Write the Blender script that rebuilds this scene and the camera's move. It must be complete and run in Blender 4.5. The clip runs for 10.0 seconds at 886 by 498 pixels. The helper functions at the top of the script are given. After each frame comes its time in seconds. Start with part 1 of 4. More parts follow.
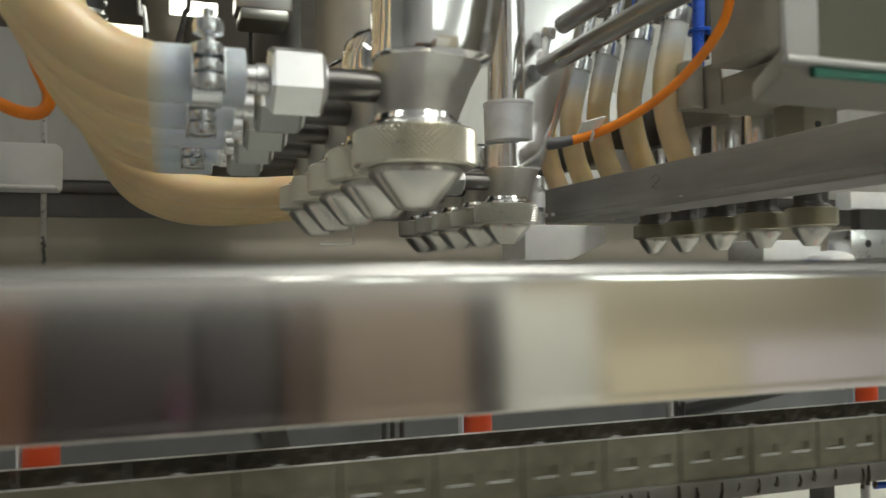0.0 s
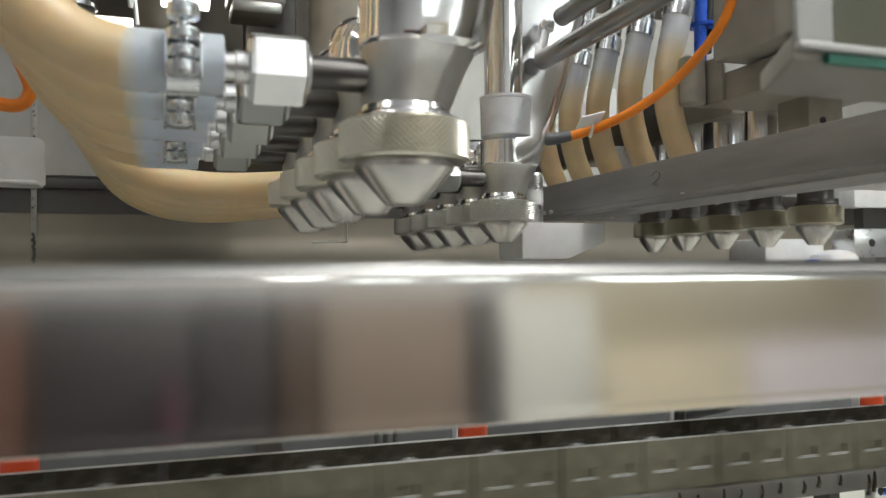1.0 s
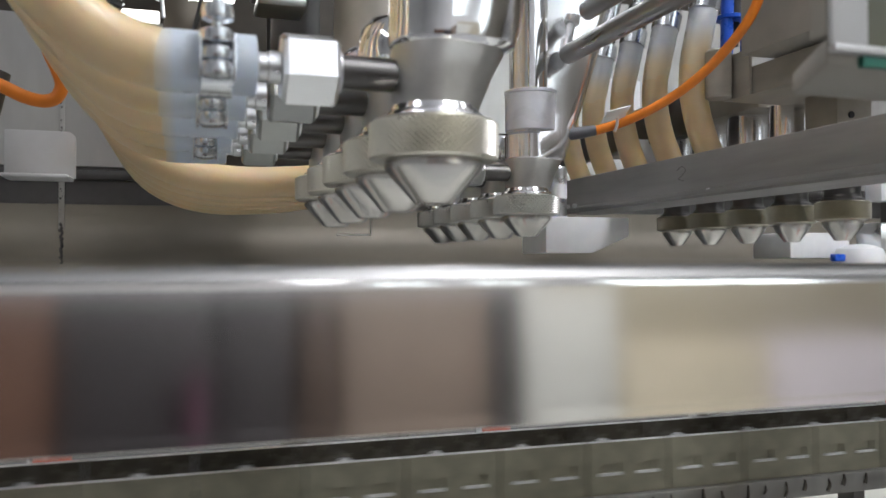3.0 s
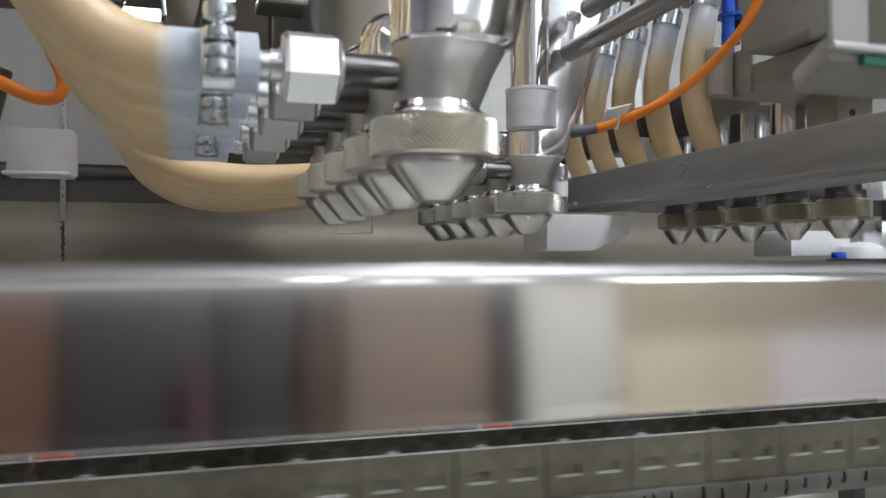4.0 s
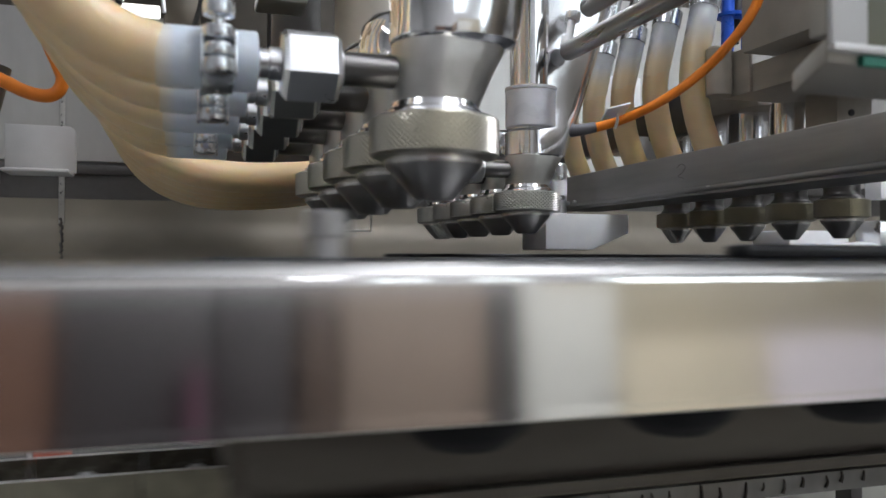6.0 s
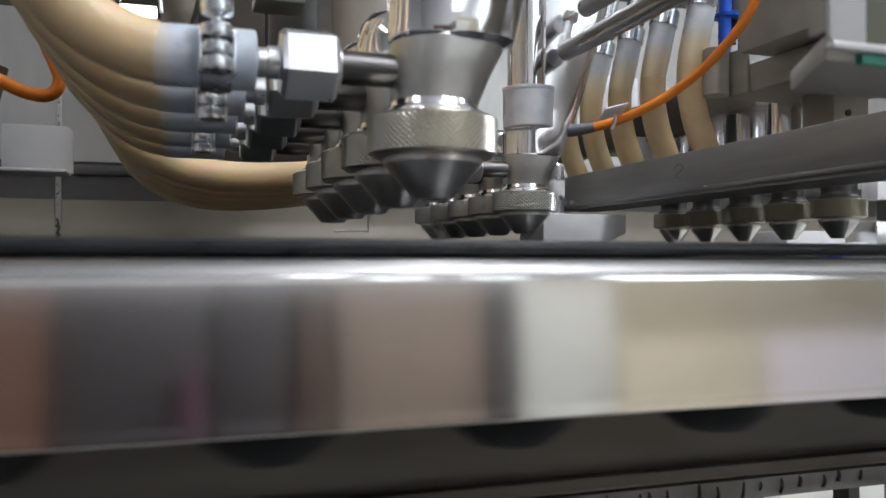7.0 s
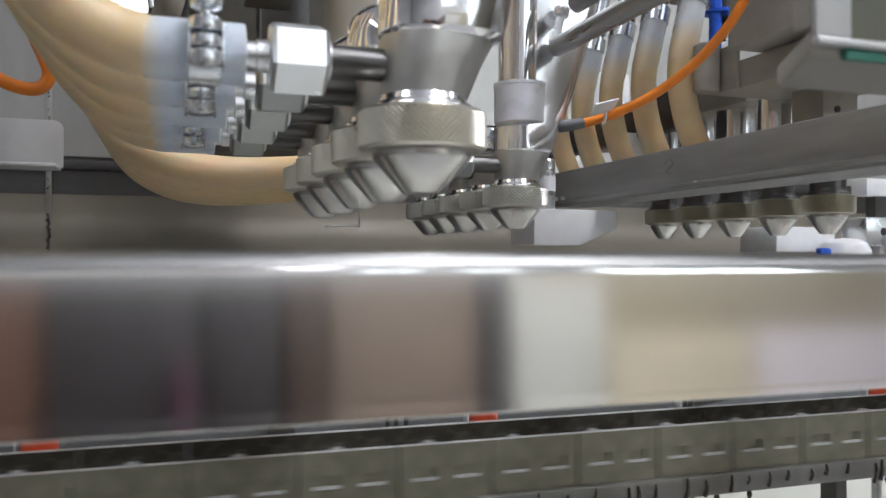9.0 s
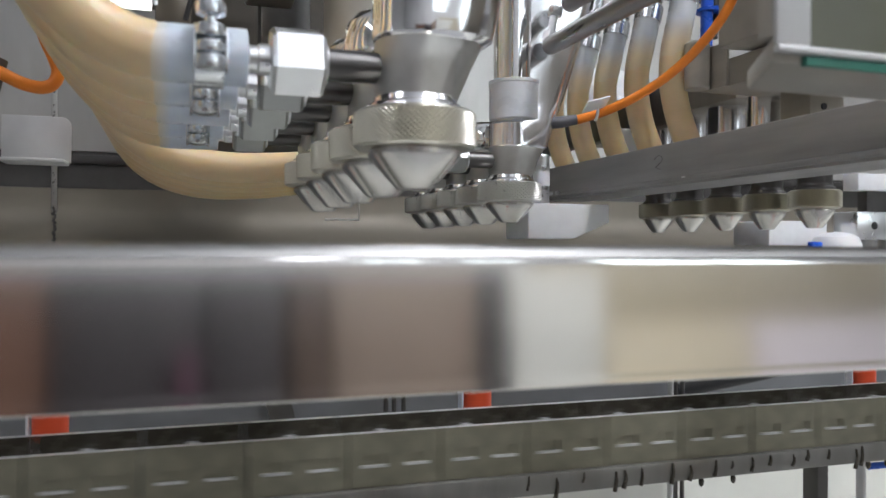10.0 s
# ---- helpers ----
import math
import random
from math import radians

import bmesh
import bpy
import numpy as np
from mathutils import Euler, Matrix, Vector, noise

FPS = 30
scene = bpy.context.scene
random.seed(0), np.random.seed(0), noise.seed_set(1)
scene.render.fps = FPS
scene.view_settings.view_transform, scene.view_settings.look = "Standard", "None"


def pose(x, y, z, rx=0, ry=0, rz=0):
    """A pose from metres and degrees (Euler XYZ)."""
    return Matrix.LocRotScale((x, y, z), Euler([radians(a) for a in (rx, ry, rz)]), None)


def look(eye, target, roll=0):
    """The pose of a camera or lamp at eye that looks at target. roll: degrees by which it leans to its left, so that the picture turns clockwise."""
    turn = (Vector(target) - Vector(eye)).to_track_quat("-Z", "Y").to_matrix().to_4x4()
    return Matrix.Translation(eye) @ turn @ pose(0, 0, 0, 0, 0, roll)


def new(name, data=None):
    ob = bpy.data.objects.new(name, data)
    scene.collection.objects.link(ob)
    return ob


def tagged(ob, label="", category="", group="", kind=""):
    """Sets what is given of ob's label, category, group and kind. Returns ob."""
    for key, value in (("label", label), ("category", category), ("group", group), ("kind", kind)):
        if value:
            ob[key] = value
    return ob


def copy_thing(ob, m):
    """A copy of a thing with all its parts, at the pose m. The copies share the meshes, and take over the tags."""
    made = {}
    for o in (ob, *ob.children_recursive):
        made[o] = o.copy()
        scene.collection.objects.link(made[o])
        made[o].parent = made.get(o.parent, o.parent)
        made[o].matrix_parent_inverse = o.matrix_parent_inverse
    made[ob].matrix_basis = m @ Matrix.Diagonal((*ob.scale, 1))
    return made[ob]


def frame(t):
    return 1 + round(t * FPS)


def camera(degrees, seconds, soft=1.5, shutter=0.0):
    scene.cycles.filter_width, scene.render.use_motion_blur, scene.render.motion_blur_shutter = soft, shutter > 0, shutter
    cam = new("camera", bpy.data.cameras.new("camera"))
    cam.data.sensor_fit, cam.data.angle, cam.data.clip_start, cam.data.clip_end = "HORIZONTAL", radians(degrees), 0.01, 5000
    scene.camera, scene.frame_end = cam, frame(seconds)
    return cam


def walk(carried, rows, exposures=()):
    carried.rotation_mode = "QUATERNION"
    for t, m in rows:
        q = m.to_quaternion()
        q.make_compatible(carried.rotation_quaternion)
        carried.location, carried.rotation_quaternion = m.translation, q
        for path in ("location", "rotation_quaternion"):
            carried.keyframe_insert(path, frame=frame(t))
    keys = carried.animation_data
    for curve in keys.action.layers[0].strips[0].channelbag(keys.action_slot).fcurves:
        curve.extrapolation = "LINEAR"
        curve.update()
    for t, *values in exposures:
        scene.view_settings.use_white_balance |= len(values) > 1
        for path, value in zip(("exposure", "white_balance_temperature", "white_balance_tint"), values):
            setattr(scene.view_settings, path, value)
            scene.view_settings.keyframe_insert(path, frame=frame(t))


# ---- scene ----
cam = camera(57.3, 10.0)
PATH = [
    (0, (-0.0026, -0.0126, 0.9965), (0.6520, 1.8763, 1.0591), -0.62),
    (0.5, (0.0031, -0.0042, 0.9953), (0.5940, 1.9056, 1.0554), 0.49),
    (1, (0.0066, 0.0021, 0.9971), (0.6617, 1.8909, 1.0545), -0.44),
    (1.5, (0.0060, 0.0023, 1.0008), (0.6518, 1.8944, 1.0541), -0.11),
    (2, (0.0046, 0.0015, 1.0013), (0.6388, 1.8976, 1.0533), 0.00),
    (2.5, (0.0024, 0.0012, 1.0011), (0.6191, 1.9034, 1.0411), -0.15),
    (4, (0.0019, -0.0000, 1.0006), (0.6097, 1.9052, 1.0267), -0.10),
    (4.5, (0.0016, 0.0004, 1.0009), (0.6106, 1.9052, 1.0271), -0.07),
    (5, (0.0019, -0.0000, 1.0010), (0.6101, 1.9051, 1.0251), 0.00),
    (5.5, (0.0019, -0.0002, 1.0013), (0.6104, 1.9049, 1.0215), 0.10),
    (7, (0.0012, 0.0003, 1.0002), (0.6195, 1.9021, 1.0240), 0.08),
    (7.5, (0.0017, -0.0002, 1.0001), (0.6237, 1.9005, 1.0245), 0.12),
    (8, (0.0012, -0.0001, 0.9997), (0.6300, 1.8984, 1.0227), 0.16),
    (8.5, (0.0019, -0.0006, 1.0000), (0.6327, 1.8973, 1.0181), 0.09),
    (9, (0.0022, -0.0011, 0.9993), (0.6377, 1.8952, 1.0138), 0.15),
    (9.5, (0.0025, -0.0021, 0.9990), (0.6379, 1.8943, 1.0049), 0.17),
    (10, (0.0004, -0.0205, 0.9989), (0.6318, 1.8772, 0.9973), 0.22),
]
walk(cam, [(t, look(eye, target, roll)) for t, eye, target, roll in PATH], [(0, -0.29, 7450, 1), (1.0, -0.02, 7050, 5), (2.0, 0.03, 6700, 9), (4.0, 0.02, 6500, 10), (7.5, 0.06, 6430, 10), (10.0, 0.08, 6430, 10)])

# depth of field of a small close-up camera
cam.data.dof.use_dof = True
cam.data.dof.focus_distance = 0.66
cam.data.dof.aperture_fstop = 15.0
scene.render.use_motion_blur = True
scene.render.motion_blur_shutter = 0.5

# ---------------------------------------------------------------- world and light
world = bpy.data.worlds.new("world")
scene.world = world
world.use_nodes = True
wn = world.node_tree.nodes
wn["Background"].inputs[0].default_value = (0.9, 0.95, 1.0, 1)
wn["Background"].inputs[1].default_value = 0.25
scene.view_settings.exposure = 0.0


def area_lamp(name, place, target, sx, sy, watts, colour=(1.0, 0.96, 0.9)):
    la = bpy.data.lights.new(name, "AREA")
    la.shape, la.size, la.size_y, la.energy, la.color = "RECTANGLE", sx, sy, watts, colour
    ob = new(name, la)
    ob.matrix_world = look(place, target)
    return ob


# unseen pendant panels, all but the first added as fill, that shine down and, more softly, up at the ceiling: x, y,
# half sizes, watts down, watts up
LAMPS = [(0.68, -0.35, 0.11, 0.85, 23, 3), (1.15, -0.95, 0.45, 0.40, 6, 26), (0.47, -2.05, 0.10, 0.12, 1.6, 2), (-1.3, -0.6, 0.12, 0.7, 7, 3), (2.2, 0.1, 0.12, 0.7, 10, 8)]
for lx, ly, hx, hy, down, up in LAMPS:
    area_lamp("unseen_panel_light", (lx, ly, 2.575), (lx, ly, 0), 2 * hx, 2 * hy, down, (0.932, 0.966, 1.075))
    # added fill that lifts the ceiling mirrored in the rail's top
    area_lamp("ceiling_fill", (lx, ly, 2.69), (lx, ly + 0.001, 5), 2 * hx, 2 * hy, up, (0.932, 0.966, 1.075))


# ---------------------------------------------------------------- materials
def material(name, colour, rough=0.4, metal=0.0, var=0.15, scale=40.0, bump=0.0, stretch=(1, 1, 1), rough_var=0.1,
             aniso=0.0, sss=0.0, stain=0.0, stain_colour=(0.1, 0.08, 0.05), stain_scale=6.0, coat=0.0):
    m = bpy.data.materials.new(name)
    m.use_nodes = True
    nt = m.node_tree
    n, li = nt.nodes, nt.links
    b = n["Principled BSDF"]
    tc = n.new("ShaderNodeTexCoord")
    mp = n.new("ShaderNodeMapping")
    mp.inputs["Scale"].default_value = stretch
    li.new(tc.outputs["Object"], mp.inputs["Vector"])
    fine = n.new("ShaderNodeTexNoise")
    fine.inputs["Scale"].default_value = scale
    fine.inputs["Detail"].default_value = 6
    li.new(mp.outputs["Vector"], fine.inputs["Vector"])
    ramp = n.new("ShaderNodeMapRange")
    ramp.inputs["From Min"].default_value, ramp.inputs["From Max"].default_value = 0.3, 0.7
    ramp.inputs["To Min"].default_value, ramp.inputs["To Max"].default_value = 1 - var, 1 + var
    li.new(fine.outputs["Fac"], ramp.inputs["Value"])
    mul = n.new("ShaderNodeMix")
    mul.data_type, mul.blend_type = "RGBA", "MULTIPLY"
    mul.inputs["Factor"].default_value = 1.0
    mul.inputs["A"].default_value = (*colour, 1)
    li.new(ramp.outputs["Result"], mul.inputs["B"])
    out = mul.outputs["Result"]
    if stain:
        big = n.new("ShaderNodeTexNoise")
        big.inputs["Scale"].default_value = stain_scale
        big.inputs["Detail"].default_value = 4
        li.new(tc.outputs["Object"], big.inputs["Vector"])
        sr = n.new("ShaderNodeMapRange")
        sr.inputs["From Min"].default_value, sr.inputs["From Max"].default_value = 0.48, 0.72
        sr.inputs["To Max"].default_value = stain
        li.new(big.outputs["Fac"], sr.inputs["Value"])
        mx = n.new("ShaderNodeMix")
        mx.data_type = "RGBA"
        mx.inputs["B"].default_value = (*stain_colour, 1)
        li.new(sr.outputs["Result"], mx.inputs["Factor"])
        li.new(out, mx.inputs["A"])
        out = mx.outputs["Result"]
    li.new(out, b.inputs["Base Color"])
    rr = n.new("ShaderNodeMapRange")
    rr.inputs["From Min"].default_value, rr.inputs["From Max"].default_value = 0.3, 0.7
    rr.inputs["To Min"].default_value, rr.inputs["To Max"].default_value = max(0.02, rough - rough_var), rough + rough_var
    li.new(fine.outputs["Fac"], rr.inputs["Value"])
    li.new(rr.outputs["Result"], b.inputs["Roughness"])
    b.inputs["Metallic"].default_value = metal
    if aniso:
        b.inputs["Anisotropic"].default_value = aniso
    if coat:
        b.inputs["Coat Weight"].default_value = coat
        b.inputs["Coat Roughness"].default_value = 0.1
    if sss:
        b.inputs["Subsurface Weight"].default_value = sss
        b.inputs["Subsurface Radius"].default_value = (1.0, 0.66, 0.33)
        b.inputs["Subsurface Scale"].default_value = 0.008
    if bump:
        bp = n.new("ShaderNodeBump")
        bp.inputs["Strength"].default_value = bump
        bp.inputs["Distance"].default_value = 0.001
        li.new(fine.outputs["Fac"], bp.inputs["Height"])
        li.new(bp.outputs["Normal"], b.inputs["Normal"])
    return m


def glow(name, colour, strength):
    m = bpy.data.materials.new(name)
    m.use_nodes = True
    b = m.node_tree.nodes["Principled BSDF"]
    b.inputs["Base Color"].default_value = (*colour, 1)
    b.inputs["Emission Color"].default_value = (*colour, 1)
    b.inputs["Emission Strength"].default_value = strength
    return m


BRUSHED = material("brushed_steel", (0.60, 0.60, 0.60), 0.33, 1.0, 0.06, 60, 0.0, (0.3, 0.3, 1), 0.06, stain=0.12, stain_colour=(0.42, 0.40, 0.36), stain_scale=14)
RAILSTEEL = material("rail_steel", (0.84, 0.82, 0.79), 0.105, 1.0, 0.02, 90, 0.0, (0.03, 1, 1), 0.004, aniso=0.6)
rn = RAILSTEEL.node_tree.nodes.new("ShaderNodeTangent")
rn.direction_type, rn.axis = "RADIAL", "X"
RAILSTEEL.node_tree.links.new(rn.outputs[0], RAILSTEEL.node_tree.nodes["Principled BSDF"].inputs["Tangent"])
# rougher, and coloured darker than the rail to hold down the top's highlight
RAILTOP_DIM = material("dimmed_rail_top", (0.25, 0.246, 0.238), 0.42, 1.0, 0.03, 90, 0.0, (0.05, 1, 1), 0.02)
TURNED = material("turned_steel", (0.82, 0.80, 0.76), 0.26, 1.0, 0.03, 250, 0.0, (0.2, 0.2, 6), 0.01, aniso=0.9)
tangent = TURNED.node_tree.nodes.new("ShaderNodeTangent")
tangent.direction_type, tangent.axis = "RADIAL", "Z"
TURNED.node_tree.nodes["Principled BSDF"].inputs["Anisotropic Rotation"].default_value = 0.25
TURNED.node_tree.links.new(tangent.outputs["Tangent"], TURNED.node_tree.nodes["Principled BSDF"].inputs["Tangent"])
KNURL = material("knurled_steel", (0.78, 0.75, 0.66), 0.3, 1.0, 0.03, 200, 0.0, (1, 1, 1), 0.03)
KNURL_GREY = material("knurled_grey_steel", (0.72, 0.71, 0.67), 0.3, 1.0, 0.03, 200, 0.0, (1, 1, 1), 0.03)
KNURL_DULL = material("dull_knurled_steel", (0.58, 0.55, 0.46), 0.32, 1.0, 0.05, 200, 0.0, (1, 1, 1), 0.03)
CAST = material("cast_steel", (0.58, 0.57, 0.54), 0.44, 1.0, 0.06, 200, 0.0, (1, 1, 1), 0.08)
BARSTEEL = material("dull_bar_steel", (0.40, 0.395, 0.385), 0.48, 0.5, 0.16, 90, 0.02, (1, 0.1, 1), 0.05, stain=0.3, stain_colour=(0.24, 0.23, 0.21), stain_scale=9)
ROD = material("dull_rod_steel", (0.36, 0.36, 0.355), 0.3, 1.0, 0.08, 80, 0.0, (1, 0.1, 1), 0.05)
BEAM = material("dull_beam_steel", (0.45, 0.42, 0.36), 0.40, 0.3, 0.12, 60, 0.02, (1, 0.15, 1), 0.06, stain=0.35, stain_colour=(0.22, 0.19, 0.15), stain_scale=16)
CHROME = material("polished_chrome", (0.93, 0.93, 0.94), 0.11, 1.0, 0.02, 30, 0.0, (1, 1, 1), 0.03)
WORN_CHROME = material("scuffed_chrome", (0.93, 0.93, 0.95), 0.17, 1.0, 0.03, 60, 0.0, (1, 1, 0.15), 0.08)
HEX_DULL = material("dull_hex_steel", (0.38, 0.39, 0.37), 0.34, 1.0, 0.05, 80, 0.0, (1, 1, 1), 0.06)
ZINC = material("zinc_plate", (0.80, 0.83, 0.86), 0.22, 1.0, 0.05, 100, 0.0, (1, 1, 1), 0.06)
HEX = material("hex_steel", (0.82, 0.83, 0.84), 0.3, 1.0, 0.03, 80, 0.0, (1, 1, 1), 0.05)
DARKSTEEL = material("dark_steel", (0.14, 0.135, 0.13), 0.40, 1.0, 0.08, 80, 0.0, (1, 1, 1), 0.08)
PANEL = material("panel_steel", (0.56, 0.55, 0.525), 0.36, 0.6, 0.05, 60, 0.03, (1, 1, 0.3), 0.06, stain=0.15, stain_colour=(0.35, 0.32, 0.26), stain_scale=5)
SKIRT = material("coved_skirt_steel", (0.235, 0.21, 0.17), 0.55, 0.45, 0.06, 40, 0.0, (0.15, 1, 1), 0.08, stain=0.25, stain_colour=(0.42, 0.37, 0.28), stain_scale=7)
HOSE = material("filled_silicone_hose", (0.78, 0.60, 0.36), 0.34, 0.0, 0.10, 30, 0.02, (0.3, 1, 1), 0.06, sss=0.6)


def fade(name, colour, axis, a, b):
    """Clear hose end in which the filling thins out from a to b along an axis."""
    m = material(name, colour, 0.3, 0.0, 0.08, 60, 0.02, (1, 1, 1), 0.06, sss=0.2)
    n, li = m.node_tree.nodes, m.node_tree.links
    b_in = n["Principled BSDF"].inputs["Base Color"]
    src = b_in.links[0].from_socket
    tc = n.new("ShaderNodeTexCoord")
    sep = n.new("ShaderNodeSeparateXYZ")
    li.new(tc.outputs["Object"], sep.inputs[0])
    mr = n.new("ShaderNodeMapRange")
    mr.inputs["From Min"].default_value, mr.inputs["From Max"].default_value = a, b
    li.new(sep.outputs[axis], mr.inputs["Value"])
    mx = n.new("ShaderNodeMix")
    mx.data_type = "RGBA"
    mx.inputs["A"].default_value = (0.76, 0.62, 0.41, 1)
    li.new(mr.outputs["Result"], mx.inputs["Factor"])
    li.new(src, mx.inputs["B"])
    li.new(mx.outputs["Result"], b_in)
    return m


END_X = fade("clear_silicone_end", (0.60, 0.66, 0.73), "X", -0.108, -0.099)
END_Z = fade("clear_silicone_top", (0.56, 0.58, 0.60), "Z", 1.190, 1.212)
WHITE_PLASTIC = material("white_plastic", (0.80, 0.80, 0.80), 0.4, 0.0, 0.04, 80, 0.03, sss=0.1)
BAND = material("frosted_band", (0.72, 0.73, 0.76), 0.32, 0.0, 0.04, 80, 0.02, sss=0.15)
ORANGE = material("orange_cable", (0.85, 0.24, 0.02), 0.38, 0.0, 0.06, 120, 0.03)
RED = material("red_silicone", (0.75, 0.09, 0.03), 0.4, 0.0, 0.06, 120, 0.03)
BLUE = material("blue_tube", (0.02, 0.11, 0.62), 0.3, 0.0, 0.06, 120, 0.02)
RUBBER = material("black_rubber", (0.03, 0.03, 0.032), 0.45, 0.0, 0.15, 120, 0.05)
GREYPLUG = material("grey_plug", (0.10, 0.10, 0.11), 0.45, 0.0, 0.1, 120, 0.05)
CUP = material("black_cup", (0.007, 0.007, 0.008), 0.6, 0.0, 0.2, 60, 0.0)
CUP.node_tree.nodes["Principled BSDF"].inputs["Specular IOR Level"].default_value = 0.12
MOULD = material("black_mould", (0.016, 0.017, 0.019), 0.34, 0.0, 0.2, 90, 0.04)
CARRIER = material("carrier_plate", (0.13, 0.118, 0.10), 0.42, 0.7, 0.15, 60, 0.05, (0.2, 1, 1), 0.08, stain=0.4, stain_colour=(0.12, 0.10, 0.07), stain_scale=9)
CHAIN = material("worn_chain_plate", (0.24, 0.228, 0.17), 0.42, 0.5, 0.18, 90, 0.1, (1, 1, 1), 0.1, stain=0.5, stain_colour=(0.10, 0.09, 0.06), stain_scale=18)
BRIGHT_STEEL = material("bright_steel", (0.62, 0.625, 0.62), 0.4, 0.5, 0.15, 120, 0.0)
GUIDE = material("greasy_guide", (0.20, 0.195, 0.18), 0.4, 0.6, 0.18, 60, 0.08, (1, 1, 0.3), 0.1, stain=0.6, stain_colour=(0.14, 0.12, 0.09), stain_scale=14)
# grease on the guide; also colours the far chain plate for its shade
GREASE_AND_SHADE = material("dark_grease_and_shade", (0.06, 0.053, 0.04), 0.25, 0.0, 0.2, 120, 0.05)
FRAMEGREY = material("frame_panel", (0.22, 0.225, 0.24), 0.4, 0.6, 0.1, 20, 0.03, (1, 1, 1), 0.08, stain=0.3, stain_colour=(0.22, 0.23, 0.24), stain_scale=7)
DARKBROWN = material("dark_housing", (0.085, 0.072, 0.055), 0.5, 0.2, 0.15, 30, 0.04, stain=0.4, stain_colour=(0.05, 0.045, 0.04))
SATIN = material("satin_steel", (0.68, 0.68, 0.67), 0.45, 0.35, 0.05, 60, 0.0, stain=0.2, stain_colour=(0.36, 0.34, 0.31), stain_scale=30)
CASEGREY = material("case_grey", (0.47, 0.445, 0.39), 0.40, 0.25, 0.08, 40, 0.0, stain=0.2, stain_colour=(0.2, 0.18, 0.15), stain_scale=12)
OLIVE = material("olive_window", (0.10, 0.10, 0.065), 0.3, 0.0, 0.1, 30)
GREEN = material("green_strip", (0.03, 0.17, 0.12), 0.4)
FLOOR = material("factory_floor", (0.40, 0.40, 0.39), 0.35, 0.0, 0.12, 12, 0.05, stain=0.35, stain_colour=(0.3, 0.29, 0.27), stain_scale=3)
WALLPAINT = material("wall_paint", (0.80, 0.80, 0.79), 0.6, 0.0, 0.05, 10, 0.05, stain=0.2, stain_colour=(0.5, 0.47, 0.4), stain_scale=2)
CEIL = material("ceiling_paint", (0.78, 0.78, 0.78), 0.7, 0.0, 0.05, 8, 0.03)
CARTON = material("brown_carton", (0.165, 0.085, 0.055), 0.75, 0.0, 0.1, 20, 0.05, stain=0.2, stain_colour=(0.2, 0.1, 0.06))
CABINET = material("grey_cabinet", (0.054, 0.048, 0.05), 0.5, 0.0, 0.1, 20, 0.03)
TAUPE = material("taupe_door", (0.28, 0.215, 0.168), 0.5, 0.0, 0.1, 20, 0.03)
BROWN = material("brown_cabinet", (0.098, 0.066, 0.05), 0.5, 0.0, 0.1, 20, 0.03)
PALE = material("pale_panel", (0.73, 0.73, 0.67), 0.5, 0.0, 0.05, 20, 0.03)
LILAC = material("pale_lilac_crate", (0.78, 0.72, 0.74), 0.5, 0.0, 0.05, 20, 0.03)
BEIGE = material("beige_panel", (0.74, 0.66, 0.49), 0.5, 0.0, 0.05, 20, 0.03)
DULL_BEIGE = material("dull_beige_panel", (0.52, 0.465, 0.34), 0.5, 0.0, 0.05, 20, 0.03)
PINK = material("pink_crate", (0.13, 0.055, 0.085), 0.5, 0.0, 0.05, 20, 0.03)
DAYLIGHT = glow("overcast_daylight", (0.90, 0.96, 1.0), 2.2)
GLASS = material("window_glass", (0.97, 0.98, 0.98), 0.02, 0.0, 0.0, 5, 0.0, rough_var=0.0)
GLASS.node_tree.nodes["Principled BSDF"].inputs["Transmission Weight"].default_value = 1.0
DIFFUSER = glow("lamp_diffuser", (1.0, 0.99, 0.97), 6.0)
DIFFUSER_SOFT = glow("soft_lamp_diffuser", (1.0, 0.99, 0.97), 1.6)


# ---------------------------------------------------------------- mesh helpers
def thing(name, label, category, place=(0, 0, 0), group="", kind=""):
    ob = new(name)
    ob.location = place
    ob.empty_display_size = 0.02
    return tagged(ob, label, category, group, kind)


def part(name, bm, mat, parent, label="", smooth=True):
    me = bpy.data.meshes.new(name)
    bm.normal_update()
    bm.to_mesh(me)
    bm.free()
    if smooth:
        me.shade_smooth()
        me.set_sharp_from_angle(angle=radians(35))
    me.materials.append(mat)
    ob = new(name, me)
    ob.parent = parent
    return tagged(ob, label)


def single(name, bm, mat, label, category, group="", kind="", place=(0, 0, 0)):
    ob = part(name, bm, mat, None)
    ob.location = place
    return tagged(ob, label, category, group, kind)


def slab(bm, x0, x1, y0, y1, z0, z1, bevel=0.0, segments=2):
    r = bmesh.ops.create_cube(bm, size=1)
    vs = r["verts"]
    for v in vs:
        v.co = Vector((x0 + (v.co.x + 0.5) * (x1 - x0), y0 + (v.co.y + 0.5) * (y1 - y0), z0 + (v.co.z + 0.5) * (z1 - z0)))
    if bevel:
        es = {e for v in vs for e in v.link_edges}
        bmesh.ops.bevel(bm, geom=list(es), offset=bevel, segments=segments, affect="EDGES", profile=0.5)
    return bm


def block(*a, **k):
    return slab(bmesh.new(), *a, **k)


